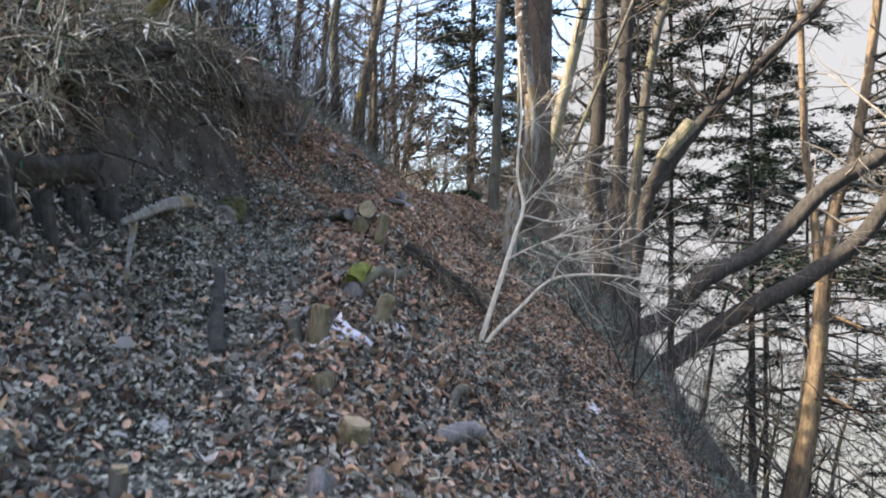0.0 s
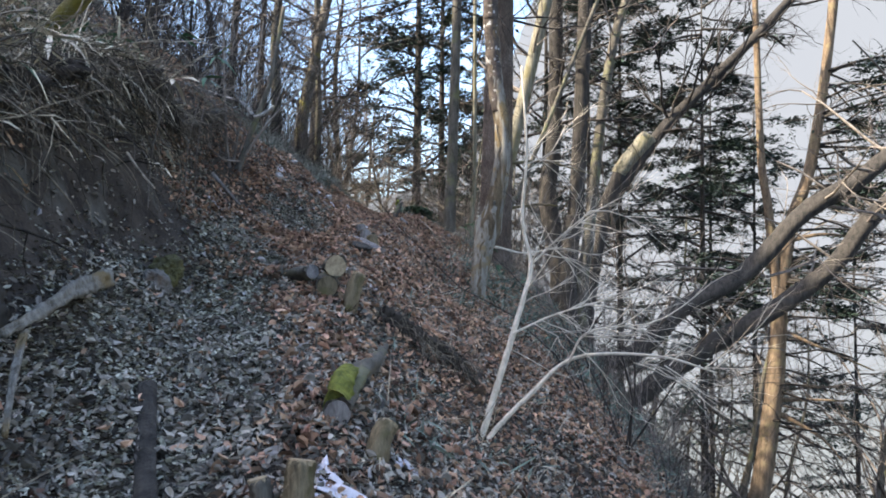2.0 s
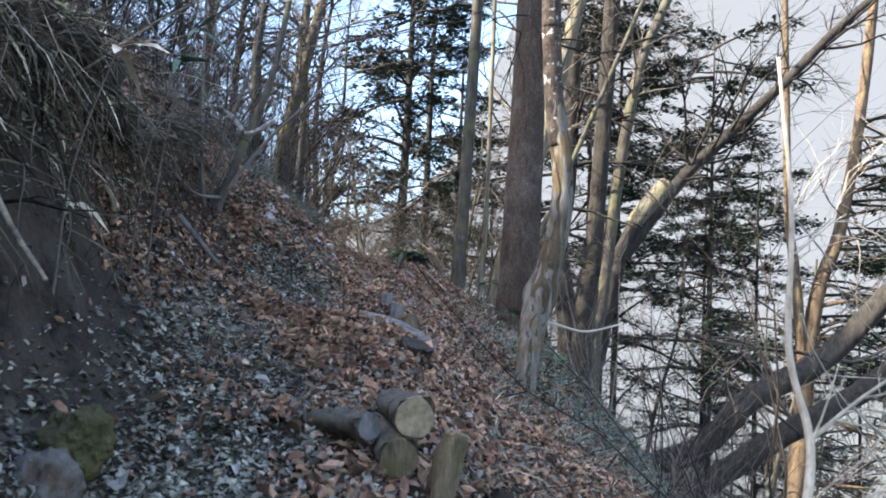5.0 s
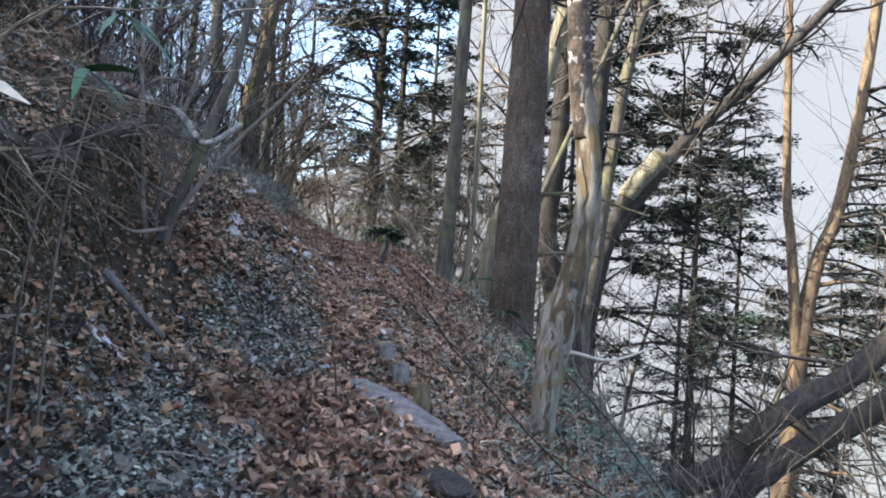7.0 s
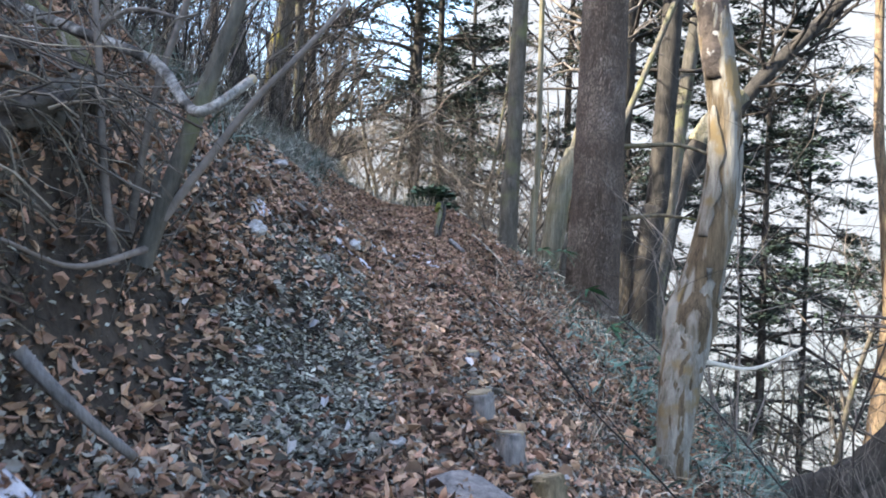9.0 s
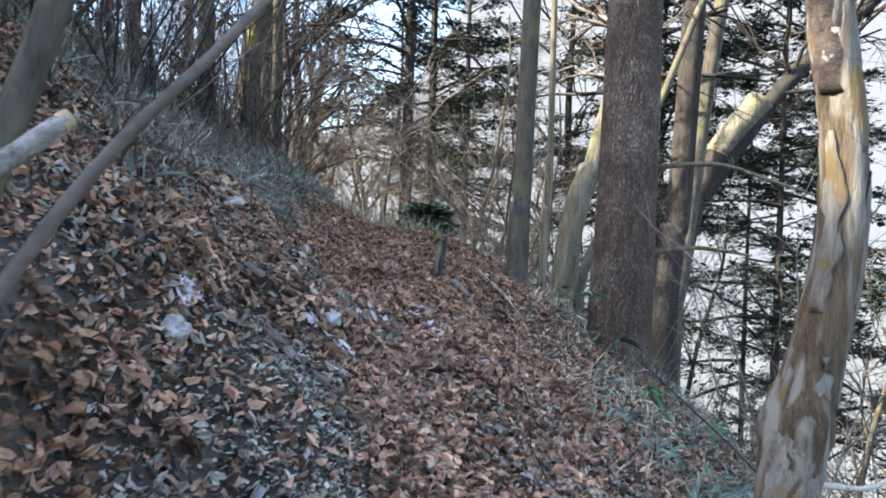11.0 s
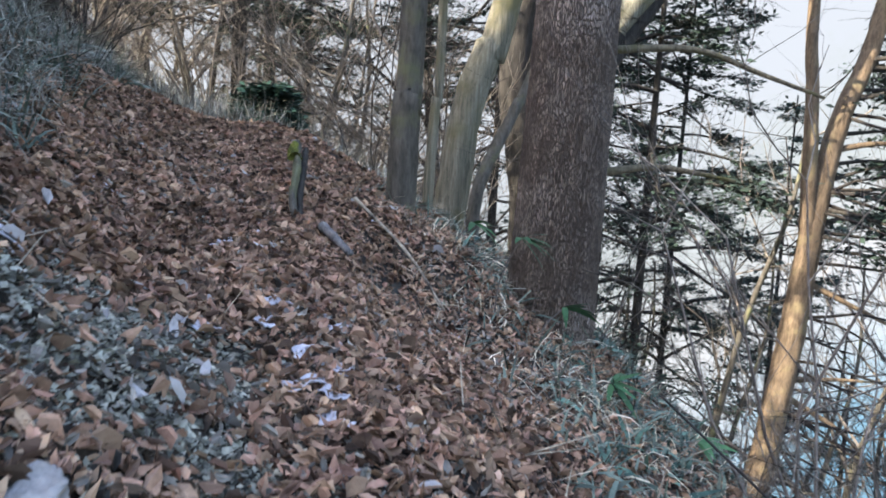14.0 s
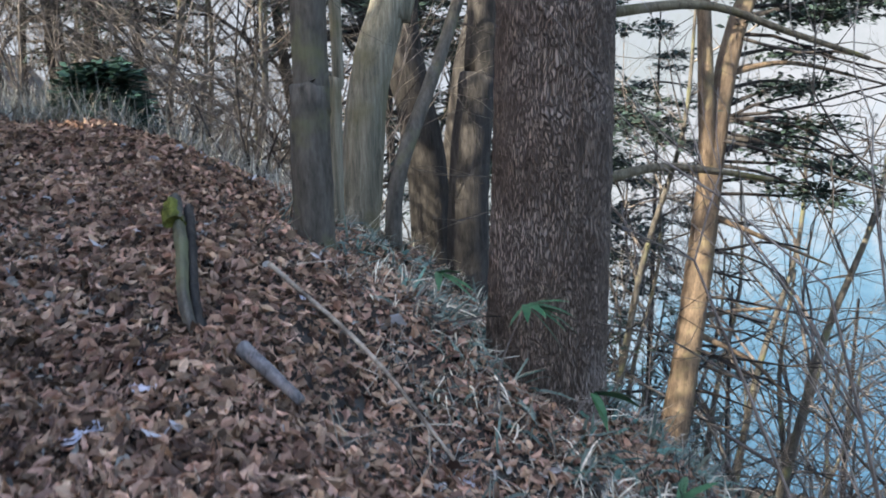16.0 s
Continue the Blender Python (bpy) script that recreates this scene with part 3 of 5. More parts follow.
# group of trunks past the hemlock
for name, pts, r0, r1, mat, label in (
        ("beech_tree", [(0.15, 19.3, 2.7), (0.17, 19.3, 3.61), (0.2, 19.3, 4.26), (0.4, 19.3, 13)], 0.135, 0.09, M_BARK_GREY, "slender dark grey tree trunk in a clump"),
        ("beech_tree", [(1.0, 20.9, 2.4), (1.04, 20.9, 2.66), (1.15, 20.9, 3.51), (1.35, 20.9, 4.15), (1.56, 20.9, 4.82), (3.4, 21, 13)], 0.19, 0.13, M_BARK_PALE, "leaning pale yellowish smooth-barked tree trunk"),
        ("beech_tree", [(0.63, 20.3, 2.75), (0.66, 20.3, 3.55), (0.69, 20.3, 4.35), (0.66, 20.3, 12)], 0.055, 0.035, M_BARK_PALE, "thin pale tree stem in a clump"),
        ("beech_tree", [(1.17, 20.5, 2.7), (1.55, 20.6, 3.54), (1.94, 20.7, 4.39), (4.6, 21, 11)], 0.07, 0.04, M_BARK_GREY, "leaning thin grey tree stem"),
        # Dark bark on the two shaded trunks puts their shade into the colour.
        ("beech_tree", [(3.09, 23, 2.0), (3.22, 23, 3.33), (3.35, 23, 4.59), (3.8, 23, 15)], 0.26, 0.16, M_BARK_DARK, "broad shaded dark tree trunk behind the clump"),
        ("leaning_tree", [(3.62, 24, 1.8), (3.74, 24, 2.63), (3.86, 24, 3.82), (4.07, 24, 5.74), (4.3, 24, 7.32), (4.6, 24, 8.69), (5.1, 24, 9.96), (7, 24, 15)], 0.17, 0.1, M_BARK_GREY, "tall mossy grey tree leaning over the slope"),
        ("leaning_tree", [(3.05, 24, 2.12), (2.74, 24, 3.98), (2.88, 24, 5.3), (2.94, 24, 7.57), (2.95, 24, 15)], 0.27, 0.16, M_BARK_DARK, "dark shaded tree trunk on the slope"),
        ("curved_tree", [(-3.26, 22.00, 4.89), (-3.22, 22.00, 5.63), (-3.09, 22.00, 6.37), (-2.93, 22.00, 7.19), (-2.64, 22.00, 8.61)], 0.17, 0.1, M_BARK_MOSSY, "curved grey tree with yellow moss on the uphill bank"),
        ("curved_tree", [(-2.93, 22.50, 4.67), (-2.93, 22.50, 5.75), (-2.95, 22.50, 6.82), (-3.03, 22.50, 8.81)], 0.09, 0.06, M_BARK_GREY, "upright grey tree on the uphill bank"),
        ("curved_tree", [(-3.65, 21.00, 5.19), (-3.66, 21.00, 6.06), (-3.72, 21.00, 7.05), (-3.64, 21.00, 8.05)], 0.13, 0.08, M_BARK_GREY, "stout grey tree on the uphill bank"),
        ("mossy_tree", [(-2.7, 7.85, 2.95), (-2.47, 7.7, 3.23), (-2.15, 7.5, 3.41), (-1.85, 7.35, 3.55), (-1.65, 7.5, 4.1), (-1.6, 7.8, 5.6)], 0.07, 0.05, M_BARK_MOSSY, "mossy trunk bending out from the top of the bank")):
    t = thing(name, (pts[0][0], pts[0][1], gz(pts[0][0], pts[0][1])), label, "tree")
    part("trunk", trunk_mesh("trunk", down(pts, 0.4), r0, r1, mat, 16, 8, 0.025, 0.4, t.location), t)
    b = Bits()
    for k in range(11 if name != "mossy_tree" else 0):
        f = rng.uniform(0.82 if name == "beech_tree" else 0.5, 1)
        c = spline(pts, 10)
        at, a = c[int(f * (len(c) - 1))], rng.uniform(0, 2 * np.pi)
        twigs(b, at, (math.cos(a), math.sin(a), rng.uniform(0.2, 1.0)), rng.uniform(0.9, 2.2), r1 * 0.3, 3, 0.5)
    if b.n:
        spray("crown", b.mesh("crown", M_TWIG if mat is not M_BARK_DARK else M_TWIG_DARK, origin=t.location), t)

# storm-broken tree; the pale bark on its stub puts sunlight into the colour
t = thing("broken_tree", (4.0, 25.5, gz(4.0, 25.5)), "storm-broken mossy tree with a snapped stub and one long limb", "tree")
o = t.location
part("trunk", trunk_mesh("trunk", down([(4.0, 25.5, 1.0), (4.09, 25.5, 1.6), (4.45, 25.5, 3.67), (4.98, 25.5, 5.0)], 0.4), 0.2, 0.19, M_BARK_DARK, 16, 8, 0.03, 0.3, o), t)
part("stub", trunk_mesh("stub", [(4.9, 25.5, 4.85), (4.98, 25.5, 5.0), (5.35, 25.5, 5.45), (5.72, 25.5, 5.88)], 0.2, 0.26, M_BARK_PALE, 16, 8, 0.04, 0, o), t, "snapped mossy stub, pale yellowish as if sunlit")
part("limb", trunk_mesh("limb", [(4.6, 25.5, 4.0), (4.75, 25.5, 4.21), (6.06, 25.5, 6.06), (7.1, 25.5, 7.13), (8.69, 25.5, 8.73), (10.04, 25.5, 10.2), (12, 25.5, 12)], 0.19, 0.09, M_BARK_DARK, 14, 8, 0.04, 0, o), t)
b = Bits()
for k in range(26):
    f = rng.uniform(0, 1)
    at = np.array((6.0, 25.5, 6.0)) + np.array((6, 0, 6.0)) * f
    twigs(b, at, (rng.uniform(-0.3, 1), rng.uniform(-1, 1), rng.uniform(-0.2, 1)), rng.uniform(1.0, 2.6), 0.04, 3, 0.45)
spray("crown", b.mesh("crown", M_TWIG_DARK, origin=o), t)

# forked conifer with bare whorled branches
t = thing("forked_pine", (8.5, 26, gz(8.5, 26)), "sunlit orange-brown forked conifer trunk with bare whorled branches", "tree")
o = t.location
part("trunk", trunk_mesh("trunk", down([(8.5, 26, -5.4), (8.61, 26, -4.82), (9.0, 26, -3.03), (9.32, 26, -0.63), (9.47, 26, 1.14), (9.63, 26, 2.63), (9.87, 26, 3.78), (10.39, 26, 5.27), (11, 26, 9), (11.6, 26, 15)], 0.5), 0.33, 0.11, M_BARK_WARM, 20, 8, 0.03, 0.3, o), t)
part("stem", trunk_mesh("stem", [(9.4, 26, 0.4), (9.43, 26, 1.14), (9.3, 26, 2.74), (9.16, 26, 4.16), (9.0, 26, 5.42), (8.9, 26, 9), (8.8, 26, 14)], 0.17, 0.07, M_BARK_WARM, 16, 8, 0.03, 0, o), t)
for pts in ([(9.5, 26, 0.62), (10.34, 25.5, 0.19), (11.55, 25, -0.39)], [(9.7, 26, 3.1), (10.72, 25.5, 3.26), (12.54, 25, 2.83)], [(9.3, 26, -1.3), (10.21, 25.8, -1.26), (10.97, 25.5, -1.25)], [(9.3, 26, -1.6), (10.27, 25.5, -2.19), (10.66, 25, -2.76)]):
    part("bough", trunk_mesh("bough", pts, 0.06, 0.02, M_BARK_WARM, 8, 6, 0.03, 0.2, o), t)
b = Bits()
for k in range(46):
    z, a = rng.uniform(-3, 8), rng.uniform(-1.6, 1.2)
    x = float(np.interp(z, [-4.8, -3, -0.6, 1.1, 2.6, 5.3, 9], [8.6, 9, 9.3, 9.47, 9.63, 10.4, 11]))
    twigs(b, (x, 26, z), (math.cos(a), math.sin(a), rng.uniform(-0.15, 0.3)), rng.uniform(1.2, 3.2), 0.035, 2, 0.4, 0.05)
spray("crown", b.mesh("crown", M_TWIG_DARK, origin=o), t)

m_, h_, l_ = [], [], []
for k in range(26):
    z = rng.uniform(0.4, 8.5)
    x = float(np.interp(z, [1.1, 2.6, 5.3, 9], [9.47, 9.63, 10.4, 11]))
    a, ln = rng.uniform(-1.3, 1.0), rng.uniform(1.6, 3.6)
    e_ = np.array([x + ln * math.cos(a), 26 + ln * math.sin(a), z + rng.normal(-0.1, 0.25)])
    part("bough", trunk_mesh("bough", [(x, 26, z), tuple((np.array([x, 26, z]) + e_) / 2 + np.array([0, 0, 0.12])), tuple(e_)], 0.04, 0.012, M_BARK_DARK, 6, 5, 0.04, 0.2, o), t)
    for q in range(380):
        f = rng.uniform(0.4, 1.05)
        m_.append(np.array([x, 26, z]) + (e_ - np.array([x, 26, z])) * f + rng.normal(0, 1, 3) * np.array([0.3, 0.35, 0.09]) * (1.3 - 0.5 * f))
        h_.append(a + rng.normal(0, 0.9))
        l_.append(rng.uniform(0.1, 0.22))
spray("crown", needles(np.array(m_) - np.array(o), np.array(h_), np.array(l_), M_FIR), t)

# leaning trunks across the lower slope
for pts, r0, r1, mat in (([(2.3, 16.55, 0.0), (2.7, 16.53, 0.2), (4, 16.45, 1.2), (6, 16.34, 2.82), (8, 16.23, 4.45), (11, 16, 7)], 0.17, 0.13, M_BARK_DARK),
                         ([(3.0, 17.5, -0.7), (4, 17.5, 0.1), (6, 17.55, 1.5), (8, 17.6, 2.95), (11, 17.6, 5)], 0.19, 0.14, M_BARK_DARK)):
    t = thing("slanting_tree", (pts[0][0], pts[0][1], gz(pts[0][0], pts[0][1])), "thick dark mossy tree trunk leaning out over the slope", "tree", "leaning trunks")
    pts = [pts[0]] + [tuple(np.array(q) + rng.normal(0, 0.07, 3)) for q in spline(pts, 2)[1:]]
    part("trunk", trunk_mesh("trunk", down(pts, 0.3), r0, r1, mat, 18, 9, 0.06, 0.2, t.location), t)
    b = Bits()
    c = spline(pts, 10)
    for k in range(18):
        at, a = c[int(rng.uniform(0.3, 1) * (len(c) - 1))], rng.uniform(0, 2 * np.pi)
        twigs(b, at, (math.cos(a), math.sin(a), rng.uniform(-0.2, 1.0)), rng.uniform(0.8, 2.2), 0.03, 3, 0.5)
    spray("crown", b.mesh("crown", M_TWIG, origin=t.location), t)

# bleached sapling, with its sun patch put into the bark colour
sap = thing("sapling", (0.17, 7.75, gz(0.17, 7.75)), "leafless bleached sapling with long spreading twigs, brightened as if sunlit", "sapling")
o = sap.location
part("stem", trunk_mesh("stem", down([(0.15, 7.75, 0.58), (0.3, 7.8, 1.07), (0.41, 7.85, 1.43), (0.48, 7.95, 1.69), (0.43, 8, 1.99), (0.46, 8.05, 2.46), (0.43, 8.1, 3.04)], 0.15), 0.026, 0.006, M_SAPLING, 8, 7, 0.03, 0.2, o), sap)
part("stem", trunk_mesh("stem", down([(0.2, 7.75, 0.6), (0.46, 7.75, 0.88), (0.73, 7.7, 1.11), (1.21, 7.6, 1.13), (1.54, 7.5, 1.04)], 0.15), 0.02, 0.005, M_SAPLING, 8, 7, 0.03, 0.2, o), sap)
b = Bits()
for pts in ([(0.35, 7.8, 1.25), (0.62, 7.7, 1.38), (0.98, 7.6, 1.49)], [(0.48, 7.95, 1.69), (0.63, 7.9, 1.84), (0.84, 7.8, 2.03)], [(0.69, 7.7, 1.09), (0.79, 7.6, 1.27), (1.1, 7.4, 1.33)]):
    b.tube(spline(pts, 6), 0.009, 0.003, 5, cap=False)
    for q in spline(pts, 6)[3:]:
        twigs(b, q, (0.8, rng.normal(0, 0.5), rng.normal(0.15, 0.35)), rng.uniform(0.2, 0.5), 0.0042, 2, 0.4, kinks=4)
for k in range(18):
    q = rng.uniform(0.3, 1)
    at = np.array([0.15, 7.75, 0.58]) + q * np.array([0.3, 0.3, 1.9]) if k % 2 else np.array([0.73, 7.7, 1.11]) + q * np.array([0.8, -0.2, -0.05])
    twigs(b, at if k % 2 == 0 else (np.interp(at[2], [0.58, 1.07, 1.69, 2.46], [0.15, 0.3, 0.48, 0.46]), np.interp(at[2], [0.58, 2.46], [7.75, 8.05]), at[2]), (rng.uniform(0.2, 1), rng.uniform(-0.6, 0.4), rng.normal(0.15, 0.4)), rng.uniform(0.25, 0.7), 0.004, 2, 0.4, kinks=4)
spray("crown", b.mesh("crown", M_SAPLING, origin=o), sap)

# conifers on and below the ridge
ridge_fir = fir_meshes(17, 0.25, 3.2, 2.0, 28, M_BARK_DARK, M_FIR, 0.3, 0.85, 2.6)
slope_fir = fir_meshes(24, 0.24, 4.2, 7.5, 26, M_BARK_DARK, M_FIR, 0.38, 0.85, 12.0, 0.3)
far_fir = fir_meshes(22, 0.2, 3.2, 6.0, 20, M_BARK_DARK, M_FIR, 0.25, 0.8, 11.0)
for kind, x, y, turn, size, top in ((ridge_fir, -0.78, 31, 0.3, 1.0, None), (ridge_fir, 0.15, 35.5, 2.2, 1.02, None), (ridge_fir, 1.5, 39, 3.9, 0.95, None),
                                    (slope_fir, 9.1, 31.5, 1.2, 1.05, 12.0), (slope_fir, 7.0, 35, 4.0, 1.05, 15.5), (slope_fir, 5.2, 32, 5.1, 0.85, 14.0), (far_fir, 12.5, 41, 2.0, 1.2, 14.5), (slope_fir, 12.6, 36, 2.6, 1.1, 9.0), (far_fir, 16.5, 36, 4.4, 1.2, 6.5)):
    tr, wd, cr = kind
    t = thing("fir_tree", (0, 0, 0), "dark evergreen conifer with layered drooping boughs", "tree", "conifers on the slope")
    part("trunk", tr, t)
    spray("bough_work", wd, t)
    spray("crown", cr, t)
    base = gz(x, y) - 0.2
    t.matrix_basis = pose(x, y, base, 0, 0, math.degrees(turn)) @ Matrix.Diagonal((size, size, size if top is None else (top - base) / 24, 1))
young = fir_meshes(1.3, 0.03, 0.55, 0.1, 9, M_BARK_DARK, material("young fir needles", (0.015, 0.036, 0.026), (0.04, 0.085, 0.055), 3, rough=0.7, bump=0.0, island=0.4), 0.1, 2.0)
young_s = 0.62
t = thing("young_fir", (-0.6, 23.6, gz(-0.6, 23.6)), "small green young fir at the end of the path", "tree")
part("trunk", young[0], t)
spray("bough_work", young[1], t)
spray("crown", young[2], t)
t.scale = (young_s * 1.25, young_s * 1.25, young_s * 0.8)

# leafless trees of the far slope and ridge
bare = [bare_tree_meshes(9, 0.1, (0.05, 0), M_BARK_GREY, M_TWIG, 14), bare_tree_meshes(12, 0.13, (-0.05, 0.02), M_BARK_DARK, M_TWIG_DARK, 16), bare_tree_meshes(7, 0.07, (0.12, 0), M_BARK_GREY, M_TWIG, 14, 3, 0.15),
        bare_tree_meshes(6, 0.05, (0.0, 0.05), M_BARK_DARK, M_TWIG_DARK, 14, 3, 0.1), bare_tree_meshes(10, 0.09, (0.18, -0.02), M_BARK_GREY, M_TWIG, 14)]
spots = [(-2.9, 27.5, 2), (-3.6, 23.5, 0), (-3.0, 25, 3), (-3.8, 27, 1), (-4.6, 20.5, 4), (-3.2, 30, 0), (-4.5, 15.5, 2), (-5.5, 24, 1), (-3.4, 31, 1), (-6, 18, 0), (-5, 13, 3), (-1.4, 38, 1), (-3, 36, 0), (-6, 30, 1),
         (2.5, 27, 3), (10.5, 23, 2), (12, 27, 0), (14, 29, 3), (16, 26, 2), (11.5, 20.5, 3), (13.5, 22, 1), (17, 30, 0), (19, 27, 2), (15.5, 34, 4), (1.8, 33, 0), (22, 31, 1),
         (20, 23, 3), (10, 15.5, 2), (12.6, 17.5, 4), (24, 28, 0), (5.2, 34.5, 1), (10.8, 26, 4), (13, 25.2, 2), (14.4, 31, 4), (12.4, 23.4, 3), (15.2, 28, 2), (16.8, 23.5, 4), (18.5, 33, 1), (21, 27, 4), (9.5, 36, 2), (11.5, 38.5, 4), (13.5, 40, 0), (15.5, 37, 2), (17.8, 40, 4), (19.5, 36, 2), (21.5, 40, 0), (24, 36, 2), (12.8, 31.8, 2), (16.2, 31.6, 4), (14.8, 42, 2), (8.2, 38, 4), (19, 43, 2), (22.8, 33, 4), (11, 42, 0)]
spots += [(-3.2, 33, 2), (-2.4, 36, 0), (-1.6, 29.5, 2), (-1.9, 34, 2), (0.6, 29, 2), (1.4, 31, 2), (0.4, 37, 0), (2.3, 30, 2), (3.0, 34, 0), (2.6, 38, 2), (1.2, 34.5, 2), (-0.2, 41, 0), (3.9, 41, 0), (-4.2, 38, 0), (5.2, 38, 2), (-2.6, 31.5, 2), (1.9, 27.8, 2), (4.0, 36.5, 2), (10.5, 30, 4), (12, 28, 4), (13.5, 30.5, 2), (8.6, 28.4, 4), (11.2, 32.5, 2), (14.6, 28.6, 4), (9.4, 34, 2), (16.4, 33.5, 2)]
for x, y, k in spots:
    # Nearby uphill trees take the dark-barked mesh, which puts their shade into the colour.
    k = 1 if x < 0 and k == 0 and y < 32 else k
    t = thing("bare_tree", (0, 0, 0), "leafless grey tree with fine twigs on the slope", "tree", "leafless trees")
    part("trunk", bare[k][0], t)
    spray("crown", bare[k][1], t)
    t.matrix_basis = pose(x, y, gz(x, y), 0, 0, rng.uniform(-50, 50) + (180 if x < -1 else 0) * (k != 0)) @ Matrix.Scale(rng.uniform(0.8, 1.2) * (1.5 if x > 5 else 1), 4)

# ---- ground cover ----
def scatter(n, x0, x1, y0, y1, density):
    x, y = rng.uniform(x0, x1, n), rng.uniform(y0, y1, n)
    u = x - np.interp(y, PY, PX)
    keep = rng.uniform(0, 1, n) < density(u, y, x)
    return x[keep], y[keep]


def leaves(name, x, y, size, mat, label, lift=0.016, tilt=0.45):
    n = len(x)
    z = ground(x, y)
    e = 0.03
    nx, ny_ = -(ground(x + e, y) - ground(x - e, y)) / (2 * e), -(ground(x, y + e) - ground(x, y - e)) / (2 * e)
    nrm = np.stack([nx, ny_, np.ones(n)], -1) + rng.normal(0, tilt, (n, 3))
    nrm /= np.linalg.norm(nrm, axis=1)[:, None]
    a = rng.uniform(0, 2 * np.pi, n)
    d = np.stack([np.cos(a), np.sin(a), np.zeros(n)], -1)
    d -= nrm * (d * nrm).sum(1)[:, None]
    d /= np.linalg.norm(d, axis=1)[:, None]
    s = np.cross(nrm, d)
    ln = (size * rng.uniform(0.55, 1.45, n))[:, None]
    w = ln * rng.uniform(0.13, 0.27, (n, 1))
    c = np.stack([x, y, z + lift * rng.uniform(0.2, 2.2, n)], -1)
    fold, curl = np.abs(rng.normal(0.1, 0.2, (n, 1))) * ln, rng.normal(0.1, 0.3, (n, 1)) * ln
    v = np.zeros((n, 7, 3))
    v[:, 0] = c - d * ln * 0.5 + nrm * curl
    v[:, 1] = c - d * ln * 0.26 + s * w * 0.85 + nrm * fold
    v[:, 2] = c - d * ln * 0.12
    v[:, 3] = c - d * ln * 0.22 - s * w * 0.9 + nrm * fold
    v[:, 4] = c + d * ln * 0.2 + s * w + nrm * fold
    v[:, 5] = c + d * ln * 0.26 - s * w * 0.85 + nrm * fold
    v[:, 6] = c + d * ln * 0.5 + nrm * curl * 0.7
    tri = np.array([[0, 2, 1], [0, 3, 2], [1, 2, 6], [1, 6, 4], [2, 3, 5], [2, 5, 6]])
    faces = (np.arange(n)[:, None, None] * 7 + tri).reshape(-1, 3)
    return tagged(new(name, mesh_of(name, v.reshape(-1, 3), faces, mat, False)), label, "leaf litter", kind="stuff")


def patch(x, y, size, seed):
    return smooth_noise(x, y, size, seed) + 0.5 * smooth_noise(x, y, size * 0.4, seed + 5)


def band(v, a, b, k=4.0):
    return np.clip((v - a) * k + 0.5, 0, 1) * np.clip((b - v) * k + 0.5, 0, 1)


def scree(u, y, x):
    """Where bare gravel lies beside and across the path."""
    u = u + 0.4 * patch(x, y, 0.7, 41)
    low = band(u, -1.15, np.interp(y, [8.5, 9.3, 10.6], [0.14, -0.12, -0.35])) * np.interp(y, [0, 5, 6.5, 10.3, 10.9], [0.5, 0.55, 1, 1, 0])
    mid = band(u, np.interp(y, [12, 14], [-0.8, -0.5]), -0.1) * np.interp(y, [10.9, 11.6, 13.2, 14.2], [0, 1, 0.9, 0])
    across = band(u, -0.6, 0.28) * np.interp(y, [14.2, 14.6, 15.4, 15.8], [0, 1, 1, 0])
    return np.clip(np.maximum(np.maximum(low, mid), across) * (1.1 + 0.9 * patch(x, y, 0.45, 11)), 0, 1)


def chips(name, x, y, size, mat, label):
    """Flat stone chips and crumbs, each one a bent four-sided flake."""
    n = len(x)
    c = np.stack([x, y, ground(x, y) + rng.uniform(0.001, 0.014, n)], -1)
    a, ln = rng.uniform(0, 2 * np.pi, n), (size * rng.uniform(0.4, 1.5, n))[:, None]
    d = np.stack([np.cos(a), np.sin(a), rng.normal(0, 0.4, n)], -1)
    w = np.stack([-np.sin(a), np.cos(a), rng.normal(0, 0.4, n)], -1) * rng.uniform(0.4, 0.9, (n, 1))
    v = np.stack([c - d * ln * 0.5, c + w * ln * 0.5, c + d * ln * rng.uniform(0.3, 0.6, (n, 1)), c - w * ln * rng.uniform(0.3, 0.6, (n, 1))], 1)
    return tagged(new(name, mesh_of(name, v.reshape(-1, 3), np.arange(n * 4).reshape(-1, 4), mat, False)), label, "gravel", kind="stuff")


def cut(u, y):
    """Where the cut bank stands too steep for leaves."""
    return np.exp(-((u + 0.14 + bank_at(y)) / 0.27) ** 2) * np.interp(y, [5, 6, 8.8, 9.6, 10.4, 11.5, 12.3], [0, 1, 1, 0.2, 0.3, 0.55, 0])


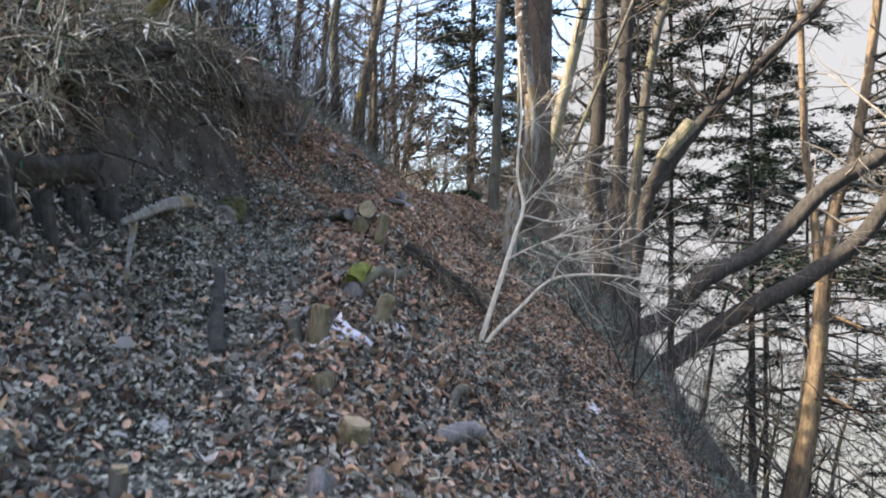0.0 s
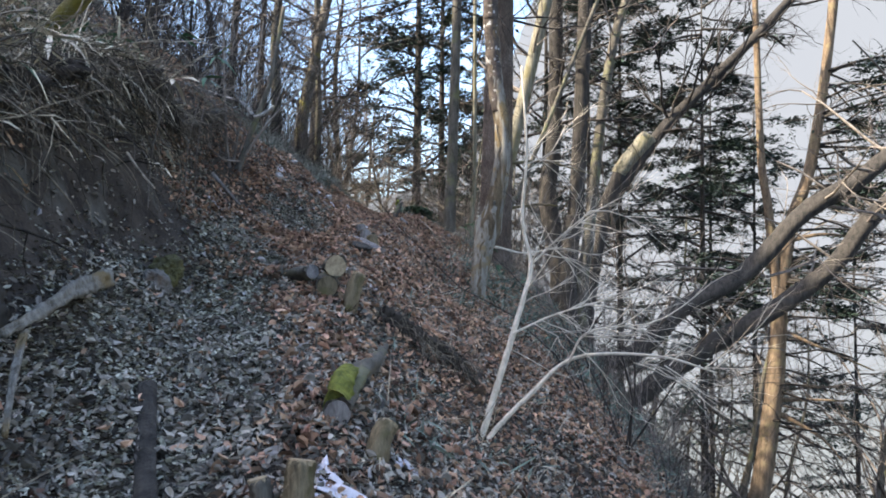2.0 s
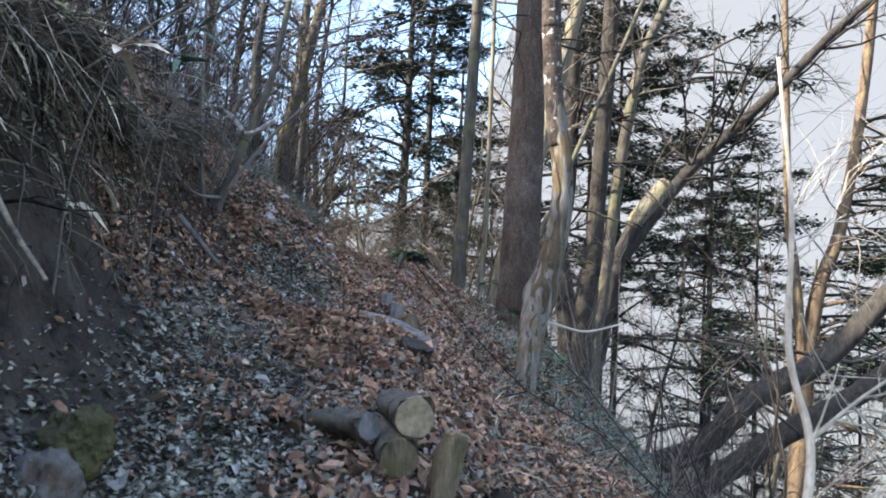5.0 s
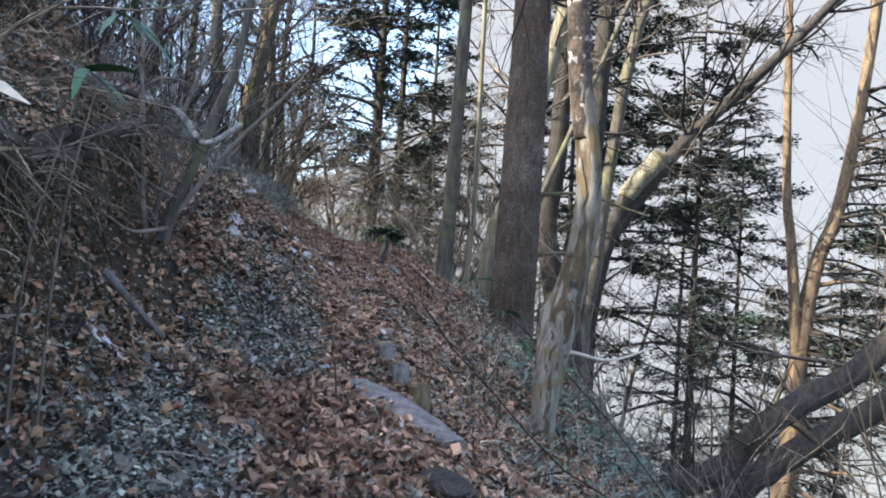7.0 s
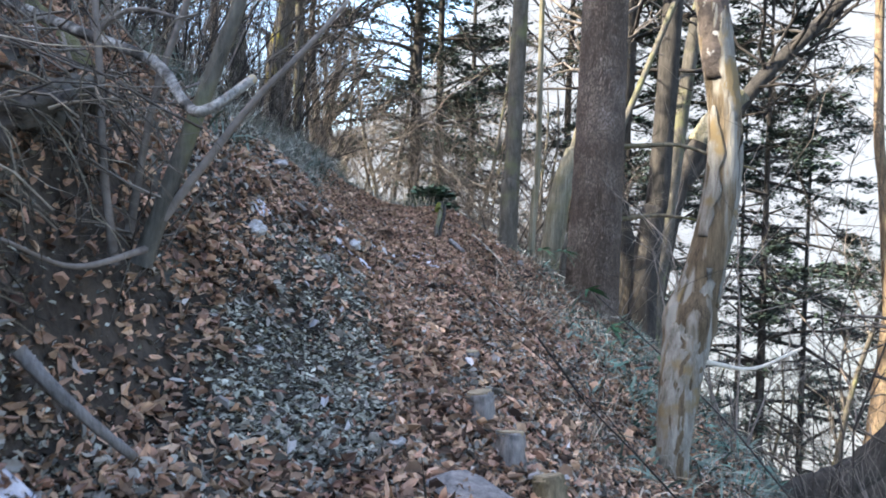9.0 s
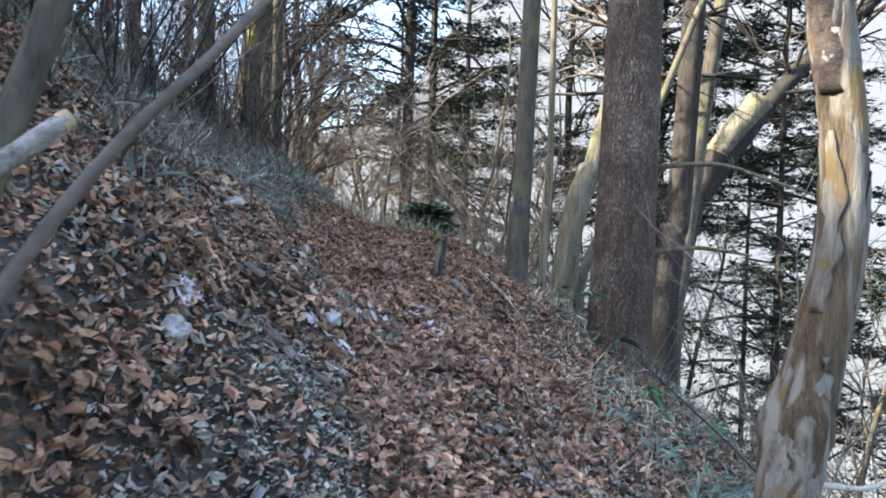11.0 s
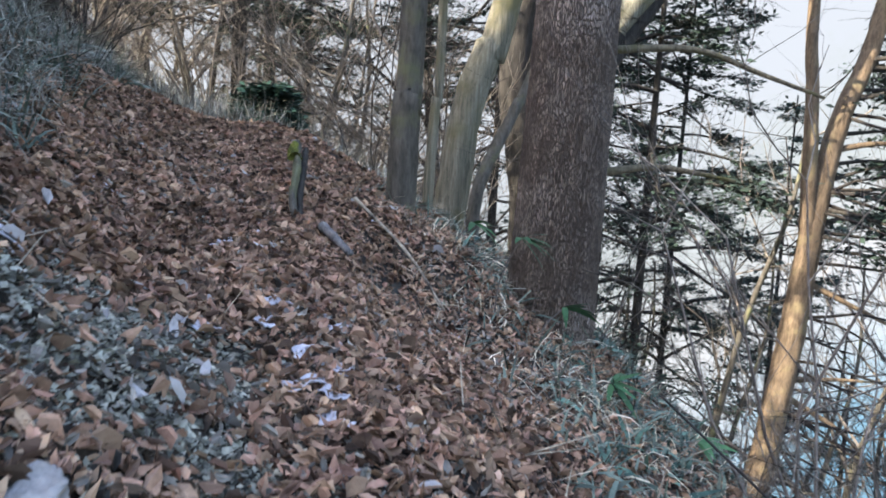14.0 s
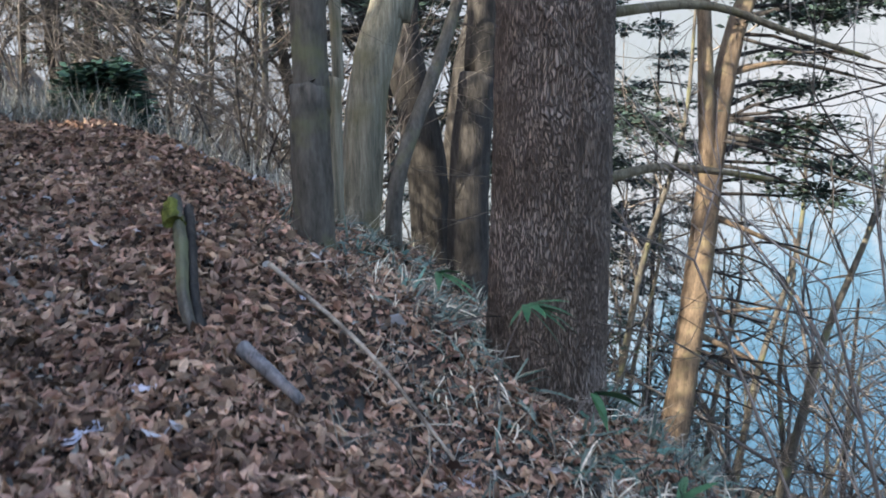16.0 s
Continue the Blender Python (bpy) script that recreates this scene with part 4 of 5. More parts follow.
def brown_share(u, y, x):
    u = u + 0.25 * patch(x, y, 0.6, 47)
    low = np.where(u > 0.7, 0.5 * np.interp(y, [0, 7, 13, 16, 20], [0.7, 0.4, 0.6, 1, 0.7]) * np.exp(-np.maximum(u - np.interp(y, [10, 14], [4, 1.8]), 0)), 0)
    on = band(u, np.interp(y, [9, 10.4, 11, 11.6, 14.5, 15.5, 20], [-0.15, -0.35, -0.6, -0.15, -0.3, -1.1, -1.3]), np.interp(y, [9, 12, 14, 16, 20], [0.7, 0.5, 0.45, 0.75, 0.8]), 3.0) * np.interp(y, [0, 7, 9, 9.8, 24], [0.28, 0.3, 0.55, 1, 1])
    wide = np.interp(y, [0, 8, 9, 12, 15, 18, 24], [0.16, 0.3, 0.7, 0.6, 0.85, 0.9, 0.7]) * np.exp(-np.abs(u) / 3.2) * np.where(u < -0.9, 0.6, 1)
    return np.clip(np.maximum(np.maximum(on, wide), low) * (1 - 0.93 * scree(u, y, x)) * (1 - 0.9 * cut(u, y)) * (0.85 + 0.8 * patch(x, y, 0.5, 31)), 0, 1)


x, y = scatter(330000, -4.3, 2.4, 0.8, 23, brown_share)
x2, y2 = scatter(40000, 2.4, 5.0, 5, 14, brown_share)
x, y = np.concatenate([x, x2]), np.concatenate([y, y2])
leaves("leaf_litter", x, y, 0.056, M_LEAF, "reddish-brown fallen beech leaves carpeting the path")
x, y = scatter(160000, -3.4, 1.6, 6, 21, brown_share)
leaves("broken_leaf_litter", x, y, 0.032, M_LEAF, "crumbled brown leaf fragments between whole leaves", 0.008)
x, y = scatter(250000, -4.5, 4.0, 0.5, 19, lambda u, y, x: np.clip(np.interp(y, [0, 8, 12, 14, 15, 19], [0.7, 0.75, 0.6, 0.35, 0.25, 0.2]) * np.exp(-np.maximum(np.abs(u) - 1.2, 0) / 2.2) * (0.62 + 2.0 * patch(x, y, 0.8, 21)) * (1 - 0.25 * scree(u, y, x)) * (1 - 0.5 * cut(u, y)), 0, 1))
leaves("weathered_leaf_litter", x, y, 0.042, M_LEAF_GREY, "weathered grey-brown leaf fragments over the slope")
x, y = scatter(7000, -4, 3, 1, 21, lambda u, y, x: 0.5 * np.exp(-np.abs(u) / 1.6) * np.interp(y, [0, 9, 12], [0.3, 0.3, 0.5]))
leaves("bleached_leaf_litter", x, y, 0.062, M_LEAF_PALE, "bleached pale leaves scattered on the ground", 0.02, 0.6)
x, y = scatter(640000, -3.0, 1.9, 0.8, 16.2, lambda u, y, x: np.maximum(scree(u, y, x), 0.4 * np.interp(y, [0, 5, 7, 8, 10, 12, 14], [0.5, 0.55, 0.9, 0.9, 0.6, 0.4, 0.15]) * np.exp(-np.maximum(np.abs(u + 0.2) - 0.9, 0) / 0.5)) * (1 - 0.95 * cut(u, y)))
chips("gravel", x, y, 0.028, M_GRAVEL, "loose grey gravel, leaf fragments and soil crumbs")


def tufts(name, x, y, per, length, width, mat, label, lift=1.1, bend=0.45, category="grass", lean=None):
    n = len(x) * per
    X, Y = np.repeat(x, per) + rng.normal(0, 0.05, n), np.repeat(y, per) + rng.normal(0, 0.05, n)
    head = rng.uniform(0, 2 * np.pi, n) if lean is None else rng.normal(lean, 0.8, n)
    me = blades(np.stack([X, Y, ground(X, Y) - 0.01], -1), head, length * rng.uniform(0.5, 1.3, n), width * rng.uniform(0.6, 1.4, n), np.clip(rng.normal(lift, 0.3, n), 0.1, 1.5), np.clip(rng.normal(bend, 0.25, n), 0, 1.2), name, mat)
    return tagged(new(name, me), label, category, kind="stuff")


x, y = scatter(2600, -0.9, 5, 9, 26, lambda u, y, x: np.where(u > 0.7, np.minimum(1, (u - 0.6) / 1.2) * np.exp(-np.maximum(u - 2, 0) / 2.5), 0) * np.interp(y, [9, 12, 15, 18, 26], [0.1, 0.2, 0.26, 0.6, 1]))
tufts("dry_grass", x, y, 13, 0.28, 0.005, M_GRASS, "dry grey grass along the lower edge of the path", 0.75, 0.75)
x, y = scatter(1500, -6, -1, 13.5, 26, lambda u, y, x: np.where(u < -1.0, 1, 0) * np.interp(y, [13.5, 16, 18, 26], [0.15, 0.5, 1, 1]))
tufts("uphill_bamboo_grass", x, y, 14, 0.34, 0.013, M_GREYGREEN, "grey-green dwarf bamboo on the uphill slope", 0.8, 0.45, "undergrowth")
x2, y2 = scatter(2600, -4.6, -1.9, 14.5, 24, lambda u, y, x: np.where(u < -1.15, 0.9, 0) * np.interp(y, [14.5, 17], [0.3, 1]))
x, y = scatter(2000, -8, -1, 13, 34, lambda u, y, x: np.where(u < -1.3, 1, 0) * np.interp(y, [13, 15, 18, 30], [0.12, 0.3, 0.8, 1]))
x, y = np.concatenate([x, x2]), np.concatenate([y, y2])
tufts("dry_undergrowth", x, y, 20, 0.42, 0.006, M_GRASS, "tangled dry grass and stems on the uphill bank", 0.8, 0.6)
x, y = scatter(2600, -0.4, 5.2, 12, 20.5, lambda u, y, x: np.where((u > 1.1), np.exp(-np.abs(u - 2.6) / 1.2), 0))
tufts("bamboo_grass", x, y, 9, 0.24, 0.016, M_GREYGREEN, "grey-green dwarf bamboo leaves below the hemlock", 0.7, 0.5, "undergrowth")
x, y = scatter(1100, 0.2, 4.6, 13.5, 20, lambda u, y, x: np.where((u > 1.5) & (u < 4), 0.8, 0))
tufts("green_dwarf_bamboo", x, y, 6, 0.2, 0.024, M_BLUEGREEN, "bluish-green dwarf bamboo leaves round the hemlock", 0.5, 0.5, "undergrowth")
x, y = scatter(1500, -0.5, 5, 1, 19, lambda u, y, x: np.where(u > 0.55, 0.7, 0))
tufts("dry_stems", x, y, 9, 0.3, 0.006, M_ROOT, "dead brown stems on the lower slope", 0.45, 0.3, "undergrowth")
x, y = scatter(300, -0.6, 2.8, 5.5, 11, lambda u, y, x: np.where((u > 0.6) & (u < 2.4), 0.6, 0))
tufts("green_undergrowth", x, y, 7, 0.17, 0.012, M_GREYGREEN, "sparse dull green sprigs on the lower slope", 0.6, 0.4, "undergrowth")
# matted stems and roots that hang over the cut bank
def turf_line(y):
    """The overhanging lip of the cut bank."""
    x = np.interp(y, PY, PX) - 0.26 - bank_at(y) + 0.14 * smooth_noise(y, y * 0, 0.5, 8)
    return x, ground(x - 0.18, y, False) - 0.05 + 0.08 * smooth_noise(y, y * 0 + 3, 0.35, 9)


for y0, y1 in ((5.7, 7.6), (7.5, 9.6), (9.5, 11.6)):
    k = 90
    ys = np.linspace(y0, y1, k)
    xs, zs = turf_line(ys)
    taper = np.sin(np.linspace(0.12, np.pi - 0.12, k)) ** 0.5
    t = thing("turf_overhang", (xs[40], ys[40], gz(xs[40], ys[40])), "overhanging lip of dark root-bound turf", "turf")
    c = np.stack([xs, ys, zs], -1)[:, None]
    b = Bits().tube(c[:, 0], 1.0, 1.0, 30, 0.1)
    v = b.v[0].reshape(k, 30, 3) - c
    lump = 0.8 + 1.1 * smooth_noise(ys[:, None] + 0 * v[:, :, 0], v[:, :, 2] * 0.13, 0.17, 4) + 0.8 * smooth_noise(ys[:, None] + 0 * v[:, :, 0], v[:, :, 0] * 0.2, 0.06, 6)
    b.v[0] = (c + v * np.array([0.14, 1, 0.09]) * (1 if y1 < 9.7 else 0.8) * (taper[:, None] * lump)[:, :, None]).reshape(-1, 3)
    b.v[0][:, 1] = np.repeat(ys, 30) + rng.normal(0, 0.012, k * 30)
    part("turf", b.mesh("turf", M_SOIL, True, t.location), t)
    b = Bits()
    for q in range(170 if y1 < 9.7 else 90):
        yy = rng.uniform(y0, y1)
        xx, z_ = turf_line(np.array([yy]))
        a = rng.normal(0, 1.0)
        twigs(b, (xx[0] + rng.uniform(-0.12, 0.12), yy, z_[0] + rng.uniform(-0.06, 0.12)), (math.cos(a), math.sin(a), rng.normal(0.1, 0.6)), rng.uniform(0.15, 0.45), rng.uniform(0.003, 0.006), 1, 0.8, rng.uniform(0.1, 0.5), kinks=4)
    spray("root_fringe", b.mesh("root_fringe", M_STEM, origin=t.location), t)


# crumbled edge of the path below the stacked logs
t = thing("crumbled_edge", (-0.2, 8.3, gz(-0.2, 8.3)), "dark crumbled path edge with hanging dead roots", "turf")
k = 40
along = np.linspace(0, 1, k)
c = np.stack([-0.52 + 0.62 * along, 8.42 + 0.3 * along, ground(-0.52 + 0.62 * along, 8.42 + 0.3 * along, False) + 0.03], -1)
b = Bits().tube(c, 0.05, 0.04, 18, 0.25)
part("turf", b.mesh("turf", M_SOIL, True, t.location), t)
b = Bits()
for q in range(150):
    p_ = c[int(rng.integers(0, k))] + rng.normal(0, 0.04, 3)
    twigs(b, p_, (rng.normal(0.3, 0.6), rng.normal(-0.8, 0.5), rng.normal(-0.2, 0.5)), rng.uniform(0.12, 0.4), rng.uniform(0.003, 0.006), 1, 0.7, rng.uniform(0.1, 0.5), kinks=4)
spray("hanging_roots", b.mesh("hanging_roots", M_STEM, origin=t.location), t)


def fringe(name, n, length, width, lift, bend, mat, label, rise=0.25, back=0.3):
    """Blades and canes that spill over the lip of the bank."""
    y = 5.2 + 4.0 * rng.uniform(0, 1, n) ** 1.2 + 0.25 * rng.normal(size=n)
    x, z = turf_line(y)
    x = x + rng.uniform(-back, 0.12, n)
    at = np.stack([x, y, np.maximum(z + rng.uniform(-0.12, rise, n), ground(x, y) - 0.01)], -1)
    me = blades(at, rng.uniform(0, 2 * np.pi, n), length * rng.uniform(0.3, 1.5, n), width * rng.uniform(0.5, 1.5, n), rng.normal(lift, 0.7, n), np.clip(rng.normal(bend, 0.35, n), -0.2, 1.2), name, mat)
    return tagged(new(name, me), label, "undergrowth", kind="stuff")


fringe("straw_fringe", 2300, 0.16, 0.013, 0.25, 0.4, M_STRAW, "straw-coloured dead bamboo leaves spilling over the bank", 0.2, 0.6)
fringe("root_fringe", 1900, 0.2, 0.006, -0.1, 0.4, M_ROOT, "thin dead roots and stems hanging from the turf", 0.12, 0.25)
fringe("cane_fringe", 150, 0.5, 0.007, 0.5, 0.35, M_STRAW, "bent pale canes leaning out over the bank", 0.2, 0.6)
fringe("green_fringe", 170, 0.17, 0.024, 0.2, 0.5, M_GREEN, "green bamboo-grass leaves among the dead canes", 0.35, 0.8)


def lip(n, near, far, y0, y1):
    y = rng.uniform(y0, y1, n)
    return np.interp(y, PY, PX) + 0.6 - bank_at(y) - rng.uniform(near, far, n), y


b = Bits()
for x, y in zip(*lip(330, 0.8, 1.4, 5.2, 9.0)):
    a = rng.normal(0, 1.1)
    twigs(b, (x, y, gz(x, y) - 0.02), (math.cos(a), math.sin(a), rng.normal(-0.15, 0.5)), rng.uniform(0.25, 0.6), rng.uniform(0.003, 0.009), 1, 0.9, rng.uniform(0.1, 0.4), kinks=5)
tagged(new("hanging_roots", b.mesh("hanging_roots", M_STEM)), "matted dead roots hanging over the cut bank", "undergrowth", kind="stuff")
b = Bits()
for x, y in zip(*lip(620, 0.95, 3.2, 4.0, 9.8)):
    a = rng.uniform(0, 2 * np.pi)
    twigs(b, (x, y, gz(x, y) - 0.02), (math.cos(a), math.sin(a), rng.normal(0.7, 0.6)), rng.uniform(0.25, 0.85), rng.uniform(0.003, 0.008), 2, 0.9, 0.05, kinks=5)
tagged(new("matted_stems", b.mesh("matted_stems", M_ROOT)), "tangle of dead stems along the top of the cut bank", "undergrowth", kind="stuff")
x, y = lip(2300, 0.85, 2.6, 4.2, 9.6)
tufts("dry_bamboo_grass", x, y, 6, 0.19, 0.018, M_STRAW, "straw-coloured dead bamboo-grass leaves on the bank", 0.35, 0.6, "undergrowth")
x, y = lip(150, 1.0, 2.4, 4.2, 9.5)
tufts("dead_canes", x, y, 3, 0.5, 0.009, M_STRAW, "bent pale dead canes on the bank edge", 0.7, 0.5, "undergrowth", lean=-0.5)
x, y = scatter(46000, -3.6, -1.7, 4.5, 13.5, lambda u, y, x: np.where(u < np.interp(y, [8.4, 9], [-1.15, -0.7]), np.interp(y, [8, 9], [0.45, 0.3]), 0))
leaves("bank_leaf_litter", x, y, 0.046, M_LEAF, "brown leaves caught among the stems on the bank", 0.02, 0.7)
b = Bits()
for x, y in zip(*lip(46, 1.0, 1.7, 4.8, 9.4)):
    a = rng.normal(-0.2, 0.9)
    twigs(b, (x, y, gz(x, y)), (math.cos(a), math.sin(a), rng.normal(-0.1, 0.5)), rng.uniform(0.3, 0.6), rng.uniform(0.007, 0.013), 1, 0.8, 0.15, sides=6, kinks=6)
tagged(new("thick_roots", b.mesh("thick_roots", M_TWIG)), "grey bare roots sticking out of the cut bank", "undergrowth", kind="stuff")
x, y = lip(250, 1.1, 2.8, 4.5, 10.5)
tufts("green_bamboo_grass", x, y, 4, 0.17, 0.02, M_GREEN, "scattered green bamboo-grass leaves on the bank", 0.8, 0.5, "undergrowth", lean=-0.3)
x, y = scatter(1300, -3.2, 3.0, 22.2, 28, lambda u, y, x: 0.9 + 0 * u)
tufts("crest_grass", x, y, 15, 0.48, 0.007, M_GRASS, "dry grey grass where the path drops over the crest", 1.1, 0.4)
x, y = scatter(420, 0, 2.2, 16.2, 21, lambda u, y, x: np.where((u > 1.2), np.exp(-np.abs(u - 1.8) / 0.7), 0))
tufts("pale_grass", x, y, 9, 0.32, 0.006, M_STRAW, "clumps of bleached grass round the hemlock", 0.8, 0.8)
x, y = scatter(900, -4, 3, 2, 20, lambda u, y, x: np.where(np.abs(u) > 0.35, 0.6, 0.25))
tufts("fallen_twigs", x, y, 2, 0.3, 0.007, M_ROOT, "thin dead twigs lying on the ground", 0.12, 0.05, "twigs")


# ---- shrubs ----
def shrub_mesh(height, stems, mat, tilt=0.5):
    """One mesh for each stem of a shrub."""
    out = []
    for k in range(stems):
        b, a = Bits(), rng.uniform(0, 2 * np.pi)
        twigs(b, (rng.normal(0, 0.08), rng.normal(0, 0.08), -0.1), (math.cos(a) * tilt, math.sin(a) * tilt, 1), height * rng.uniform(0.6, 1.1), 0.012, 3, 0.42, 0.0)
        out.append(b.mesh("stem", mat))
    return out


shrubs = [shrub_mesh(1.6, 5, M_TWIG), shrub_mesh(2.2, 5, M_TWIG), shrub_mesh(1.2, 5, M_TWIG_DARK), shrub_mesh(2.8, 5, M_TWIG_DARK, 0.35)]
n = 0
while n < 345:
    x, y = (rng.uniform(-7, 16), rng.uniform(11, 34)) if n < 66 else (rng.uniform(-6.5, -2.4), rng.uniform(8.5, 27)) if n < 118 else (rng.uniform(-5.5, -2.5), rng.uniform(5.0, 12)) if n < 160 else (rng.uniform(-6, -2.3), rng.uniform(12, 30)) if n < 188 else (rng.uniform(0.5, 5), rng.uniform(15, 21)) if n < 205 else (rng.uniform(1.2, 4.5), rng.uniform(10.5, 16)) if n < 232 else (rng.uniform(-7, -2.6), rng.uniform(13, 32)) if n < 268 else (rng.uniform(-4.2, -1.9), rng.uniform(17.5, 25)) if n < 302 else (rng.uniform(-3.5, 3.2), rng.uniform(26, 30))
    u = x - np.interp(y, PY, PX)
    if (u < -1.7 and y > 12.5) or (u < -2.0 and y > 8) or (n >= 118 and u < -1.75) or (n >= 188 and u > 2.1) or (n >= 268 and u < -1.0) or (n >= 302) or (3.0 < u < 4.5 and 11 < y < 17) or (1.6 < u < 3.5 and y > 21.5):
        t = thing("shrub", (0, 0, 0), "leafless grey shrub with fine tangled twigs", "shrub", "leafless shrubs")
        for me in shrubs[n % 4 if n < 302 else n % 2]:
            part("stem", me, t)
        t.matrix_basis = pose(x, y, gz(x, y), 0, 0, rng.uniform(0, 360)) @ Matrix.Scale(rng.uniform(0.7, 1.2) if n < 118 else rng.uniform(0.3, 0.65) if n < 160 else rng.uniform(0.6, 1.2) if n < 188 else rng.uniform(0.35, 0.6) if n < 232 else rng.uniform(0.5, 0.9) if n < 268 else rng.uniform(0.3, 0.6) if n < 302 else rng.uniform(0.7, 1.3), 4)
        n += 1

# multi-stemmed shrub on the bank
t = thing("bank_shrub", (-2.24, 11.4, gz(-2.24, 11.4)), "bare many-stemmed shrub growing over the cut bank", "shrub")
o = t.location
for pts, r0, r1 in (([(-2.24, 11.4, 2.8), (-2.09, 11.4, 3.24), (-1.97, 11.4, 3.58), (-1.9, 11.4, 3.82), (-1.8, 11.5, 4.6)], 0.034, 0.022), ([(-2.17, 11.4, 2.96), (-1.88, 11.4, 3.36), (-1.7, 11.5, 3.59), (-1.55, 11.6, 3.8)], 0.016, 0.008),
                    ([(-2.3, 11.3, 2.8), (-2.34, 11.3, 3.12), (-2.36, 11.3, 3.47), (-2.38, 11.3, 3.73), (-2.4, 11.3, 4.4)], 0.016, 0.01), ([(-2.17, 11.2, 2.86), (-2.25, 10.8, 2.82), (-2.32, 10.5, 2.9)], 0.011, 0.006),
                    ([(-2.65, 11.5, 3.01), (-2.48, 11.4, 3.13), (-2.44, 11.4, 3.32), (-2.56, 11.5, 3.62)], 0.012, 0.006), ([(-2.3, 11.45, 2.9), (-2.2, 11.4, 3.4), (-2.05, 11.4, 3.9), (-2.0, 11.4, 4.4)], 0.015, 0.009)):
    part("stem", trunk_mesh("stem", pts, r0, r1, M_BARK_GREY if r0 > 0.02 else M_TWIG, 8, 7, 0.03, 0.2, o), t)
b = Bits()
for k in range(70):
    twigs(b, (rng.normal(-2.42, 0.18), rng.normal(11.4, 0.15), rng.uniform(2.8, 3.7)), (-abs(rng.normal(0, 1)) + 0.25, rng.normal(-0.3, 0.6), rng.normal(0.2, 0.6)), rng.uniform(0.3, 0.6), 0.005, 2, 0.4)
spray("crown", b.mesh("crown", M_TWIG, origin=o), t)
t = thing("crooked_branch", (-3.14, 12, gz(-3.14, 12)), "crooked lichen-whitened branch reaching out from the bank", "branch")
o = t.location
part("stem", trunk_mesh("stem", [(-3.4, 12.2, gz(-3.4, 12.2) - 0.1), (-3.14, 12, 3.91), (-2.74, 11.7, 3.73), (-2.46, 11.5, 3.61), (-2.18, 11.3, 3.49), (-2.02, 11.1, 3.32), (-1.93, 11, 3.3), (-1.82, 11.1, 3.41)], 0.025, 0.015, M_LICHEN, 12, 8, 0.05, 0.1, o), t)
part("cut_end", trunk_mesh("cut_end", [(-1.825, 11.095, 3.405), (-1.815, 11.105, 3.416)], 0.0155, 0.015, M_CUT, 12, 2, 0.02, 0, o), t, "pale snapped end")
part("side_twig", trunk_mesh("side_twig", [(-2.46, 11.5, 3.61), (-2.3, 11.45, 3.7), (-2.1, 11.4, 3.66)], 0.012, 0.006, M_TWIG, 8, 6, 0.04, 0, o), t)
t = thing("mossy_bough", (-3.0, 12.62, gz(-3.0, 12.62)), "short moss-covered fallen bough on the bank", "branch")
part("wood", trunk_mesh("wood", [(-3.22, 12.76, 4.02), (-3.0, 12.62, 3.84), (-2.8, 12.46, 3.64)], 0.06, 0.05, M_MOSS_DULL, 12, 6, 0.06, 0, t.location), t)
for pts, r, label in (([(-2.96, 7.6, 2.4), (-2.69, 7.6, 2.43), (-2.48, 7.6, 2.43), (-2.39, 7.55, 2.19)], 0.018, "bent pale root sticking out of the bank"), ([(-1.92, 7.3, 2.29), (-1.81, 7.2, 2.17), (-1.69, 7.1, 2.06)], 0.009, "dangling bare root below the overhang"),
                      ([(-2.72, 6, 2.56), (-2.46, 6.3, 2.69), (-2.26, 6.8, 2.96)], 0.014, "slender pale stick across the bank"), ([(-2.27, 10.49, 2.63), (-2.15, 10.5, 2.5), (-2.02, 10.6, 2.34)], 0.02, "grey dead stick leaning on the bank"),
                      ([(-0.42, 18.12, 2.9), (-0.2, 17.5, 2.65), (-0.12, 16.9, 2.44)], 0.012, "long thin dead stick on the slope"), ([(-0.73, 17.31, 2.83), (-0.62, 17.0, 2.73)], 0.03, "short grey dead branch on the leaves")):
    t = thing("dead_stick", pts[0], label, "stick")
    part("wood", trunk_mesh("wood", pts, r, r * 0.6, M_ROOT if r < 0.02 else M_WOOD_GREY, 8, 6, 0.06, 0, pts[0]), t)

